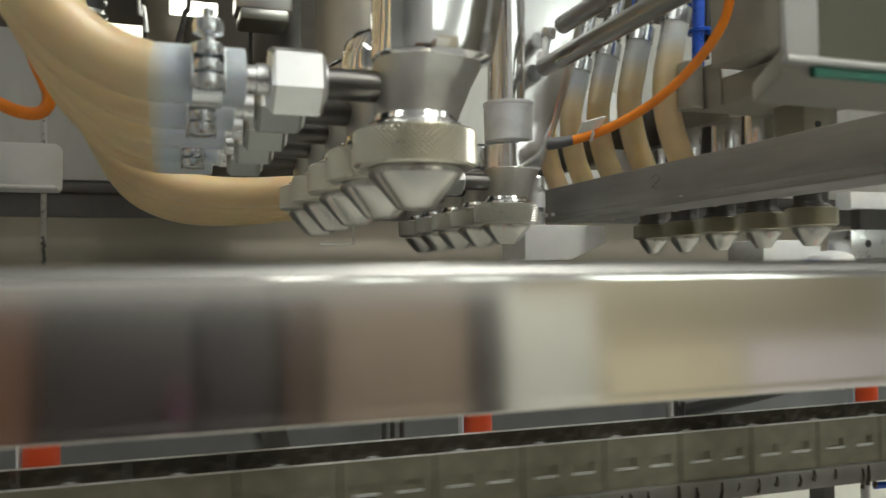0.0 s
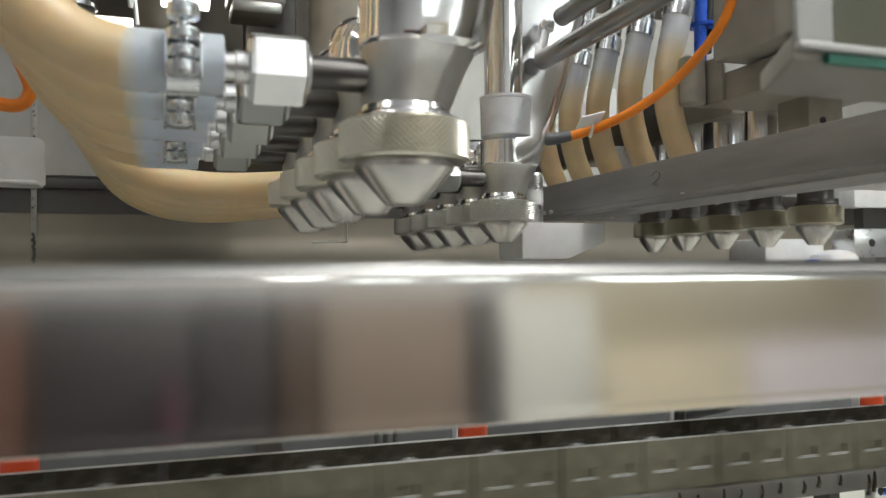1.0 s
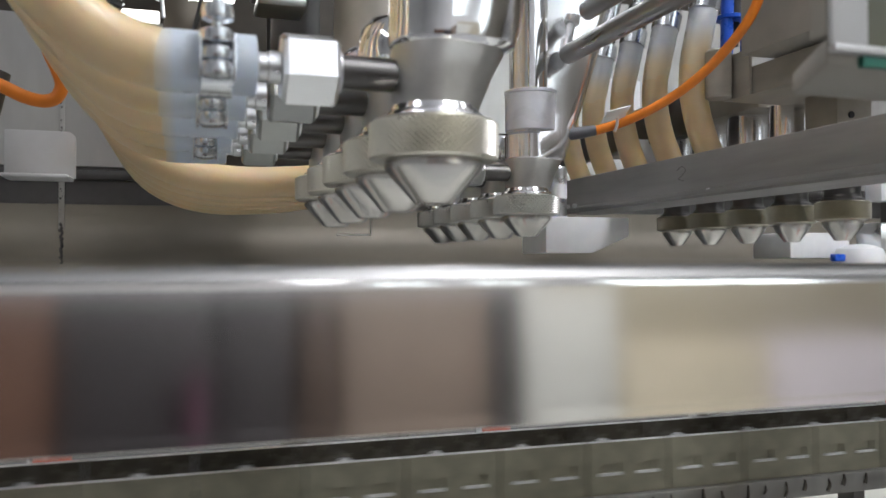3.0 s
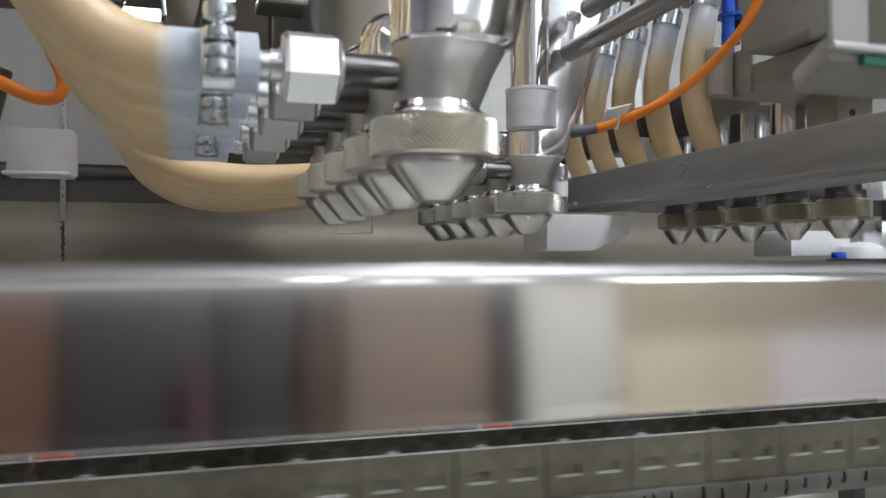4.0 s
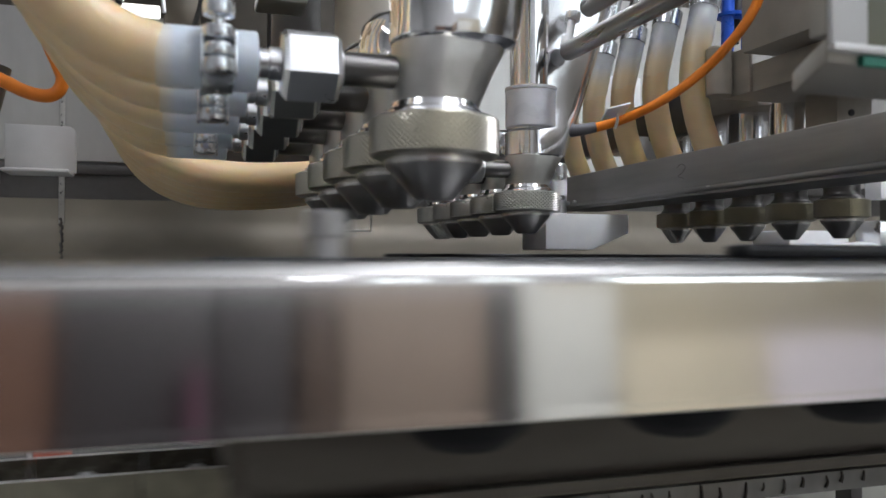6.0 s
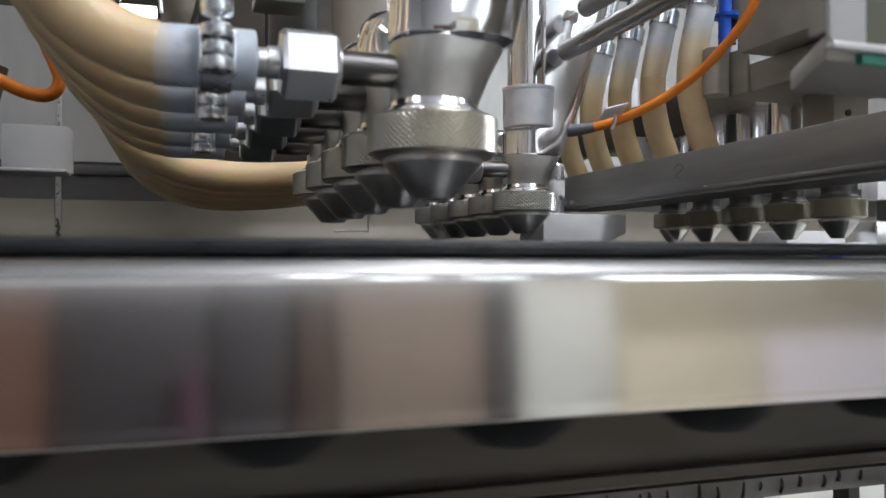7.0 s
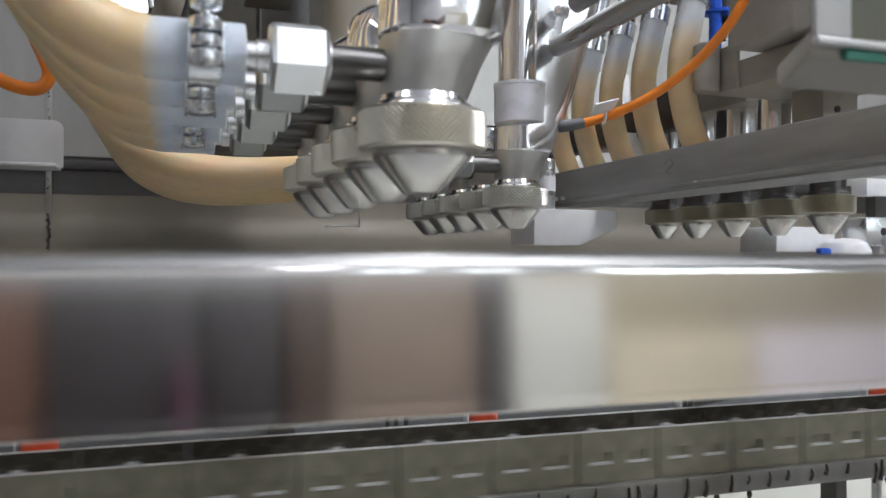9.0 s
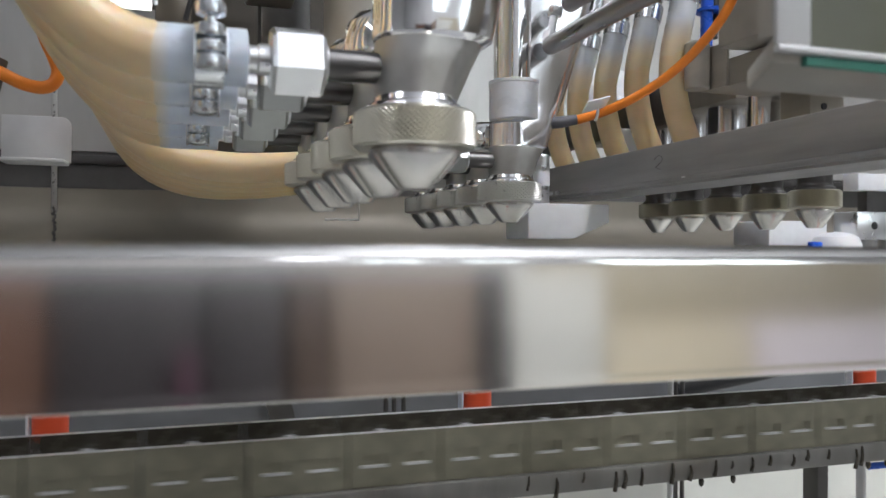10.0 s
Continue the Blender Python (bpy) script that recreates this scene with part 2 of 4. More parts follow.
def lathe(bm, profile, seg=48, m=None, offset=None, caps=True):
    """Turn (radius, height) pairs round the z axis, then place by m."""
    m = m or Matrix()
    rings = []
    for j, (r, z) in enumerate(profile):
        ring = []
        for i in range(seg):
            a = 2 * math.pi * i / seg
            rr = r + (offset(i, j) if offset else 0.0)
            ring.append(bm.verts.new(m @ Vector((rr * math.cos(a), rr * math.sin(a), z))))
        rings.append(ring)
    for p, q in zip(rings, rings[1:]):
        for i in range(seg):
            bm.faces.new((p[i], p[(i + 1) % seg], q[(i + 1) % seg], q[i]))
    if caps:
        bm.faces.new(list(reversed(rings[0])))
        bm.faces.new(rings[-1])
    return bm


def spline(points, n=8):
    P = [Vector(p) for p in points]
    P = [2 * P[0] - P[1]] + P + [2 * P[-1] - P[-2]]
    out = []
    for i in range(1, len(P) - 2):
        for k in range(n):
            t = k / n
            a, b, c, d = P[i - 1], P[i], P[i + 1], P[i + 2]
            out.append(0.5 * (2 * b + (c - a) * t + (2 * a - 5 * b + 4 * c - d) * t * t + (3 * b - a - 3 * c + d) * t ** 3))
    out.append(P[-2])
    return out


def tube(bm, points, r, seg=20, n=8):
    pts = spline(points, n) if n > 1 else [Vector(p) for p in points]
    rings = []
    up = Vector((0.13, 0.97, 0.2)).normalized()
    for i, p in enumerate(pts):
        d = (pts[min(i + 1, len(pts) - 1)] - pts[max(i - 1, 0)]).normalized()
        u = (up - d * up.dot(d)).normalized()
        w = d.cross(u)
        up = u
        rad = r(i / (len(pts) - 1)) if callable(r) else r
        rings.append([bm.verts.new(p + rad * (math.cos(2 * math.pi * k / seg) * u + math.sin(2 * math.pi * k / seg) * w)) for k in range(seg)])
    for a, b in zip(rings, rings[1:]):
        for k in range(seg):
            bm.faces.new((a[k], a[(k + 1) % seg], b[(k + 1) % seg], b[k]))
    bm.faces.new(list(reversed(rings[0])))
    bm.faces.new(rings[-1])
    bmesh.ops.recalc_face_normals(bm, faces=bm.faces)
    return bm


def prism(bm, outline, y0, y1, bevel=0.0):
    """Extrude an (x, z) outline along y."""
    a = [bm.verts.new((x, y0, z)) for x, z in outline]
    b = [bm.verts.new((x, y1, z)) for x, z in outline]
    fs = [bm.faces.new(a), bm.faces.new(list(reversed(b)))]
    k = len(a)
    for i in range(k):
        fs.append(bm.faces.new((a[i], b[i], b[(i + 1) % k], a[(i + 1) % k])))
    bmesh.ops.recalc_face_normals(bm, faces=fs)
    if bevel:
        bmesh.ops.bevel(bm, geom=list({e for f in fs for e in f.edges}), offset=bevel, segments=2, affect="EDGES", profile=0.5)
    return bm


ALONG_X = pose(0, 0, 0, 0, 90, 0)


def at(x, y, z, m=None):
    return Matrix.Translation((x, y, z)) @ (m or Matrix())


def hexagon(bm, r, x0, x1, m):
    """Hexagonal bar along x with chamfered ends, corners facing -y and +y."""
    c = 0.0016
    prof = [(r - c, x0), (r, x0 + c), (r, x1 - c), (r - c, x1)]
    turn = pose(0, 0, 0, 0, 90, 0) @ pose(0, 0, 0, 0, 0, 90)
    return lathe(bm, prof, 6, m @ turn)


# ---------------------------------------------------------------- setting
# unseen windows, inferred from the white streaks mirrored in the chrome
WINDOWS = [(0.74, 1.04, 1.85), (1.18, 1.5, 1.85), (1.8, 3.0, 1.42)]
WIN_TOP = 2.55


def build_setting():
    single("floor", block(-4.4, 5.4, -2.8, 3.2, -0.1, 0.0), FLOOR, "pale grey worn factory floor", "floor", kind="structure")
    single("ceiling", block(-4.4, 5.4, -2.8, 3.2, 4.2, 4.3), CEIL, "plain white factory ceiling", "ceiling", kind="structure")
    single("wall_north", block(-4.4, 5.4, 3.0, 3.2, 0, 4.2), WALLPAINT, "cream painted factory wall", "wall", kind="structure")
    bm = bmesh.new()
    slab(bm, -4.4, 5.4, -2.8, -2.6, WIN_TOP, 4.2)
    last = -4.4
    for x0, x1, za in WINDOWS:
        slab(bm, last, x0, -2.8, -2.6, 0, WIN_TOP)
        slab(bm, x0, x1, -2.8, -2.6, 0, za)
        last = x1
    slab(bm, last, 5.4, -2.8, -2.6, 0, WIN_TOP)
    single("wall_south", bm, WALLPAINT, "cream painted factory wall with tall windows", "wall", kind="structure")
    for k, (x0, x1, za) in enumerate(WINDOWS):
        w = thing("window_%d" % (k + 1), "tall white-framed factory window", "window", (0, -2.72, 0), kind="structure")
        bm = bmesh.new()
        zb = WIN_TOP
        mid = (x0 + x1) / 2
        for a, b, c, d in ((x0, x0 + 0.03, za, zb), (x1 - 0.03, x1, za, zb), (x0 + 0.03, x1 - 0.03, za, za + 0.03), (x0 + 0.03, x1 - 0.03, zb - 0.03, zb), (mid - 0.02, mid + 0.02, za + 0.03, zb - 0.03)):
            slab(bm, a, b, -0.03, 0.03, c, d)
        part("window_frame", bm, WHITE_PLASTIC, w)
        for a, b in ((x0 + 0.03, mid - 0.02), (mid + 0.02, x1 - 0.03)):
            pane = part("pane", block(a, b, -0.003, 0.003, za + 0.03, zb - 0.03), GLASS, w, "clear window pane")
            pane.visible_shadow = False
    single("backdrop", block(-2.5, 5.0, -4.02, -4.0, -1.0, 5.0), DAYLIGHT, "bright overcast sky outside the windows", "sky", kind="structure")
    single("wall_west", block(-4.4, -4.2, -2.6, 3.0, 0, 4.2), WALLPAINT, "cream painted factory wall", "wall", kind="structure")
    single("wall_east", block(5.2, 5.4, -2.6, 3.0, 0, 4.2), WALLPAINT, "cream painted factory wall", "wall", kind="structure")
    # bodies for the unseen lamps, most of them added as fill
    for x, y, sx, sy, watts, up in LAMPS:
        lamp = thing("unseen_ceiling_light", "unseen white panel ceiling light with a lit diffuser", "light", (x, y, 2.58), "ceiling lights")
        part("housing", block(-sx - 0.02, sx + 0.02, -sy - 0.02, sy + 0.02, 0.03, 0.1, bevel=0.005), WHITE_PLASTIC, lamp)
        part("diffuser", block(-sx, sx, -sy, sy, 0.005, 0.03, bevel=0.004), DIFFUSER if watts > 10 else DIFFUSER_SOFT, lamp, "lit milky diffuser")
        part("hanger", block(-0.01, 0.01, -0.01, 0.01, 0.12, 1.62), DARKSTEEL, lamp)


def build_room_behind():
    """Unseen furniture along the aisle, added for the bands mirrored in the polished guard rail."""
    def cupboard(name, x0, x1, z1, mat, label, cat):
        t = thing(name, label, cat, (0, -1.7, 0))
        part("body", block(x0, x1, -0.3, 0.0, 0.0, z1, bevel=0.006), mat, t)
        part("front", block(x0 + 0.01, x1 - 0.01, 0.001, 0.018, 0.04, z1 - 0.03, bevel=0.004), mat, t)
        part("handle", block(x1 - 0.06, x1 - 0.045, 0.018, 0.04, z1 * 0.5, z1 * 0.5 + 0.14, bevel=0.004), DARKSTEEL, t)
    for args in BEHIND:
        cupboard(*args)
    p = thing("partition", "dull beige partition behind the counter cabinets", "partition", (0, -2.25, 0))
    part("panel", block(1.21, 2.9, 0.0, 0.03, 0.08, 1.3, bevel=0.003), DULL_BEIGE, p)
    for x in (1.25, 2.05, 2.85):
        part("foot", block(x - 0.02, x + 0.02, -0.05, 0.08, 0.0, 0.08, bevel=0.003), DARKSTEEL, p)
    c = thing("crate", "pink plastic crate before the dark cabinet", "crate", (0.0, -1.62, 0))
    part("shell", block(0.01, 0.055, -0.03, 0.03, 0.0, 0.85, bevel=0.01), PINK, c)
    part("rim", block(0.006, 0.059, -0.034, 0.034, 0.85, 0.87, bevel=0.004), PINK, c)


# widths and colours follow the bands mirrored in the rail
BEHIND = [
    ("carton_stack", -1.1, -0.285, 1.12, CARTON, "tall stack of brown cartons by the aisle", "carton"),
    ("cabinet", -0.28, 0.07, 1.12, CABINET, "dark grey steel cabinet", "cabinet"),
    ("cabinet", 0.08, 0.27, 1.12, CABINET, "dark grey steel cabinet", "cabinet"),
    ("cabinet", 0.28, 0.385, 1.12, BROWN, "narrow dark brown cabinet", "cabinet"),
    ("cupboard", 0.39, 0.80, 1.12, TAUPE, "taupe cupboard with a flat door", "cupboard"),
    ("cabinet", 0.81, 0.89, 1.12, CABINET, "narrow dark grey cabinet", "cabinet"),
    ("cupboard", 0.90, 1.2, 1.12, PALE, "white cupboard with a flat door", "cupboard"),
    ("cupboard", 1.21, 1.72, 0.905, BEIGE, "beige counter cabinet with a flat door", "cupboard"),
    ("cupboard", 1.73, 2.6, 0.905, LILAC, "pale lilac-grey counter cabinet with a flat door", "cupboard"),
]


# ---------------------------------------------------------------- guard rail, conveyor
def build_rail():
    t = thing("guard_rail", "brushed stainless steel guard rail along the conveyor", "rail")
    bm = bmesh.new()
    outline = []
    y0, z0, z1, r = 0.196, 0.9578, 1.0, 0.006
    for k in range(9):
        a = math.pi / 2 * k / 8
        outline.append((y0 + r - r * math.cos(a), z1 - r + r * math.sin(a)))
    # lower edge flares slightly, shaped to mirror a pale line
    outline += [(0.236, z1), (0.236, z1 - 0.0025), (y0 + 0.0065, z1 - 0.003), (y0 + 0.003, z1 - 0.0065), (y0 + 0.003, z0 + 0.004), (y0 + 0.012, z0 + 0.003), (y0 + 0.012, z0), (y0 + 0.0004, z0), (y0 - 0.0003, z0 + 0.0005), (y0 - 0.0003, z0 + 0.0011), (y0 - 0.0001, z0 + 0.0028), (y0, z0 + 0.0045)]
    a = [bm.verts.new((-1.6, y, z)) for y, z in outline]
    b = [bm.verts.new((2.2, y, z)) for y, z in outline]
    k = len(a)
    bm.faces.new(a), bm.faces.new(list(reversed(b)))
    for i in range(k):
        bm.faces.new((a[i], b[i], b[(i + 1) % k], a[(i + 1) % k]))
    bmesh.ops.recalc_face_normals(bm, faces=bm.faces)
    # upward faces take the dimmed colour
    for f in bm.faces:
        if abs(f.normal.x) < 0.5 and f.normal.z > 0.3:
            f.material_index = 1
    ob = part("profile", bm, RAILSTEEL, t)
    ob.data.materials.append(RAILTOP_DIM)
    for x in (-1.5, -0.8, 1.2, 2.1):
        part("bracket", block(x - 0.01, x + 0.01, 0.209, 0.222, 0.0, 0.99, bevel=0.002), BRUSHED, t)


CHAIN_SPEED = 0.357
CHAIN_Y = 0.43


def build_chain():
    t = thing("conveyor_chain", "worn steel conveyor chain with slotted side plates", "chain")
    pitch = 0.055
    # one link: slotted near plate, far plate coloured for shade, and a pale roller over a black fill
    bm = bmesh.new()
    w, z0, z1 = 0.0538, 0.8672, 0.898
    xs = [0, 0.008, 0.0205, 0.0333, 0.0458, w]
    zs = [z0, 0.880, 0.8855, z1]
    for i in range(5):
        for j in range(3):
            if j == 1 and i in (1, 3):
                slab(bm, xs[i], xs[i + 1], CHAIN_Y + 0.0014, CHAIN_Y + 0.005, zs[j], zs[j + 1])
                continue
            slab(bm, xs[i], xs[i + 1], CHAIN_Y, CHAIN_Y + 0.005, zs[j], zs[j + 1])
    bmesh.ops.remove_doubles(bm, verts=bm.verts, dist=1e-5)
    # light bars under the slots, a painted edge highlight
    for i in (1, 3):
        slab(bm, xs[i] - 0.001, xs[i + 1] + 0.001, CHAIN_Y - 0.0012, CHAIN_Y, 0.8785, 0.8800)
    # top edges and slot bars take the brighter steel
    def brighten(ob, top):
        ob.data.materials.append(BRIGHT_STEEL)
        for f in ob.data.polygons:
            if f.center.z > top or f.center.y < CHAIN_Y - 0.0004:
                f.material_index = 1
    pieces = [part("link", bm, CHAIN, t, smooth=False)]
    brighten(pieces[0], z1 - 0.0008)
    # near-black colour stands for the shade inside the chain
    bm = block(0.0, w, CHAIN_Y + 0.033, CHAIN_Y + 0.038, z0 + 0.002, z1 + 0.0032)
    pieces.append(part("far_plate", bm, GREASE_AND_SHADE, t, smooth=False))
    brighten(pieces[1], z1 + 0.0024)
    # black fill painted for the dark gap between the plates
    bm = block(0.0, pitch, CHAIN_Y + 0.0052, CHAIN_Y + 0.0328, 0.872, 0.889)
    pieces.append(part("dark_gap_fill", bm, RUBBER, t, smooth=False))
    bm = lathe(bmesh.new(), [(0.0048, CHAIN_Y + 0.0055), (0.0055, CHAIN_Y + 0.0065), (0.0055, CHAIN_Y + 0.0315), (0.0048, CHAIN_Y + 0.0325)], 16, at(0.026, 0, 0.8880, pose(0, 0, 0, -90, 0, 0)))
    pieces.append(part("roller", bm, BRIGHT_STEEL, t))
    for i in range(1, 88):
        for p in pieces:
            o = new(p.name, p.data)
            o.parent = t
            o.location.x = i * pitch
    return t


def build_guide():
    g = thing("chain_guide", "greasy grey chain guide with dark drips", "guide")
    part("rail", block(-4.15, 5.15, CHAIN_Y - 0.004, CHAIN_Y + 0.04, 0.854, 0.8670, bevel=0.001), GUIDE, g)
    g.location.z = -0.0045
    rnd = random.Random(4)
    for i in range(26):
        x = 0.20 + 0.42 * (i + rnd.random()) / 26
        z1 = 0.8668 - rnd.random() * 0.003
        z0 = z1 - 0.005 - 0.009 * rnd.random()
        bm = bmesh.new()
        y = CHAIN_Y - 0.0045
        w = 0.0006 + 0.0008 * rnd.random()
        tube(bm, [(x, y, z1), (x + 0.001 * rnd.random(), y, (z0 + z1) / 2), (x - 0.001, y, z0)], lambda u, w=w: w * (0.6 + 0.6 * u), 8, 4)
        part("drip", bm, GREASE_AND_SHADE, g, "dark grease drip")
    for x in (0.33, 0.355, 0.47, 0.487, 0.505, 0.525):
        bm = bmesh.new()
        lathe(bm, [(0.0004, 0.8475), (0.0016, 0.849), (0.0018, 0.8515), (0.0008, 0.8545)], 10, at(x, CHAIN_Y + 0.001, 0))
        part("drop", bm, GREASE_AND_SHADE, g, "hanging grease drop")
    for x in (-3.6, -2.2, -0.9, 0.43, 1.6, 3.1, 4.7):
        part("post", block(x, x + 0.009, CHAIN_Y + 0.006, CHAIN_Y + 0.02, 0.0045, 0.854), DARKSTEEL, g)


def build_under():
    p = thing("conveyor_stand", "grey stainless stand under the conveyor", "stand")
    part("panel", block(-1.24, 2.04, 0.82, 0.84, 0.0, 0.93), FRAMEGREY, p)
    part("splash_panel", block(-1.24, 2.04, 0.806, 0.8195, 0.0, 0.765), PALE, p, "pale splash panel")
    part("brace", prism(bmesh.new(), [(0.10, 0.80), (0.125, 0.80), (0.09, 0.93), (0.065, 0.93)], 0.80, 0.82), DARKSTEEL, p)
    part("drip_tray", block(-1.2, 2.2, 0.25, 0.80, 0.66, 0.672, bevel=0.003), PALE, p, "pale drip tray")
    part("leg", block(-1.1, -1.04, 0.5, 0.56, 0.0, 0.66), BRUSHED, p)
    part("leg", block(1.9, 1.96, 0.5, 0.56, 0.0, 0.66), BRUSHED, p)
    for x, y, r in ((-0.071, 0.53, 0.0105), (0.210, 0.53, 0.0105), (0.55, 0.79, 0.0078), (0.565, 0.53, 0.0115)):
        s = thing("support_roller", "red silicone support roller on a steel pin", "roller", (x, y, 0.0), "support rollers")
        bm = lathe(bmesh.new(), [(r - 0.001, 0.880), (r, 0.881), (r, 0.919), (r - 0.001, 0.920)], 28)
        part("sleeve", bm, RED, s)
        part("pin", lathe(bmesh.new(), [(0.004, 0.672), (0.004, 0.880)], 14), BRUSHED, s)
        part("keeper", block(-r - 0.003, -r - 0.001, -0.004, 0.004, 0.874, 0.916, bevel=0.001), BAND, s, "white plastic keeper")
        part("keeper_foot", block(-r - 0.006, 0.004, -0.003, 0.003, 0.870, 0.8738), WHITE_PLASTIC, s)
    for x in (0.165, 0.172, 0.18, 0.44, 0.447):
        b = lathe(bmesh.new(), [(0.002, 0.672), (0.002, 0.93)], 12)
        single("guide_pin", b, DARKSTEEL, "thin dark steel guide pin", "pin", "guide pins", place=(x, 0.62, 0))
    c = bmesh.new()
    tube(c, [(0.47, 0.66, 0.86), (0.54, 0.64, 0.875), (0.60, 0.62, 0.89), (0.68, 0.62, 0.895), (0.8, 0.66, 0.87)], 0.007, 14)
    single("cable", c, RUBBER, "black cable lying behind the chain", "cable")
    c = bmesh.new()
    tube(c, [(0.50, 0.46, 0.835), (0.60, 0.44, 0.842), (0.75, 0.44, 0.842)], 0.0025, 12)
    single("air_tube", c, BLUE, "thin blue air tube below the chain", "tube")


TRAY_Y = 0.243


def build_tray():
    """Mould carrier; its leading edge lies at x = 0 and it reaches to +x."""
    t = thing("mould_carrier", "black mould carrier on a dull steel frame", "tray")
    L = 0.89
    part("side_plate", block(0.01, L, TRAY_Y + 0.022, TRAY_Y + 0.026, 0.9215, 0.988, bevel=0.001), CARRIER, t, "dull brown steel side plate")
    part("end_plate", block(0.006, 0.01, TRAY_Y + 0.022, 0.77, 0.925, 0.988), CARRIER, t)
    part("end_plate", block(L, L + 0.004, TRAY_Y + 0.022, 0.77, 0.925, 0.988), CARRIER, t)
    part("side_plate", block(0.01, L, 0.766, 0.77, 0.925, 0.988, bevel=0.001), CARRIER, t)
    part("foot_strip", block(0.01, L, TRAY_Y + 0.018, TRAY_Y + 0.03, 0.9175, 0.9215), CARRIER, t)
    part("mould_sheet", block(0, L, TRAY_Y - 0.004, 0.775, 0.989, 1.0010, bevel=0.0015), MOULD, t, "black mould sheet")
    part("rim", block(0.18, L, TRAY_Y - 0.006, TRAY_Y + 0.008, 1.0012, 1.0060, bevel=0.002), MOULD, t)
    part("rim", block(0.18, L, 0.765, 0.777, 1.0012, 1.0050, bevel=0.0015), MOULD, t)
    prof = [(0.004, -0.038), (0.012, -0.0365), (0.019, -0.031), (0.0235, -0.022), (0.0255, -0.010), (0.026, 0.0), (0.026, 0.0100)]
    cup0 = None
    for i in range(11):
        x = 0.0755 + i * 0.0745
        if cup0 is None:
            cup0 = part("cup", lathe(bmesh.new(), prof, 28), CUP, t, "black round mould cup")
            o = cup0
        else:
            o = tagged(new("cup", cup0.data), "black round mould cup")
            o.parent = t
        o.location = (x, TRAY_Y - 0.006, 0.9797)
    part("stop_pin", lathe(bmesh.new(), [(0.005, 1.0005), (0.005, 1.007), (0.0065, 1.0075), (0.0065, 1.0145), (0.005, 1.0155)], 20, at(0.034, TRAY_Y + 0.002, 0)), BRUSHED, t, "steel stop pin")
    # loose wire tail behind the trailing edge
    bm = bmesh.new()
    tube(bm, [(L - 0.01, TRAY_Y + 0.02, 1.003), (L + 0.02, TRAY_Y + 0.02, 1.0045), (L + 0.045, TRAY_Y + 0.02, 1.001), (L + 0.06, TRAY_Y + 0.02, 1.003)], 0.0007, 8)
    part("hook", bm, MOULD, t, "thin dark wire hook")
    return t


# ---------------------------------------------------------------- nozzles
def knurled(bm, r, z0, z1, seg=130, rows=13, rise=0.0006):
    """Knurled ring: rows of small pyramids between two plain chamfers."""
    prof = [(r - 0.0016, z0), (r - 0.0004, z0 + 0.001)]
    prof += [(r, z0 + 0.0013 + (z1 - z0 - 0.0026) * j / (rows - 1)) for j in range(rows)]
    prof += [(r - 0.0004, z1 - 0.001), (r - 0.0016, z1)]
    k = len(prof)
    rings = []
    for j, (rad, z) in enumerate(prof):
        ring = []
        for i in range(seg):
            q = rad + ((rise if (i + j) % 2 else -rise) if 2 <= j < k - 2 else 0.0)
            a = 2 * math.pi * i / seg
            ring.append(bm.verts.new((q * math.cos(a), q * math.sin(a), z)))
        rings.append(ring)
    for j in range(k - 1):
        p, u = rings[j], rings[j + 1]
        for i in range(seg):
            n = (i + 1) % seg
            if (i + j) % 2 == 0:
                bm.faces.new((p[i], p[n], u[n])), bm.faces.new((p[i], u[n], u[i]))
            else:
                bm.faces.new((p[i], p[n], u[i])), bm.faces.new((p[n], u[n], u[i]))
    bm.faces.new(list(reversed(rings[0]))), bm.faces.new(rings[-1])
    return bm


def stadium(bm, levels, seg=20):
    """Loft of long rounded sections; level: z, left x, left radius, right x, right radius."""
    rings = []
    for z, xa, ra, xb, rb in levels:
        ring = []
        for i in range(seg + 1):
            a = -math.pi / 2 + math.pi * i / seg
            ring.append(bm.verts.new((xb + rb * math.cos(a), rb * math.sin(a), z)))
        for i in range(seg + 1):
            a = math.pi / 2 + math.pi * i / seg
            ring.append(bm.verts.new((xa + ra * math.cos(a), ra * math.sin(a), z)))
        rings.append(ring)
    k = len(rings[0])
    for a, b in zip(rings, rings[1:]):
        for i in range(k):
            bm.faces.new((a[i], a[(i + 1) % k], b[(i + 1) % k], b[i]))
    bm.faces.new(list(reversed(rings[0]))), bm.faces.new(rings[-1])
    bmesh.ops.recalc_face_normals(bm, faces=bm.faces)
    return bm


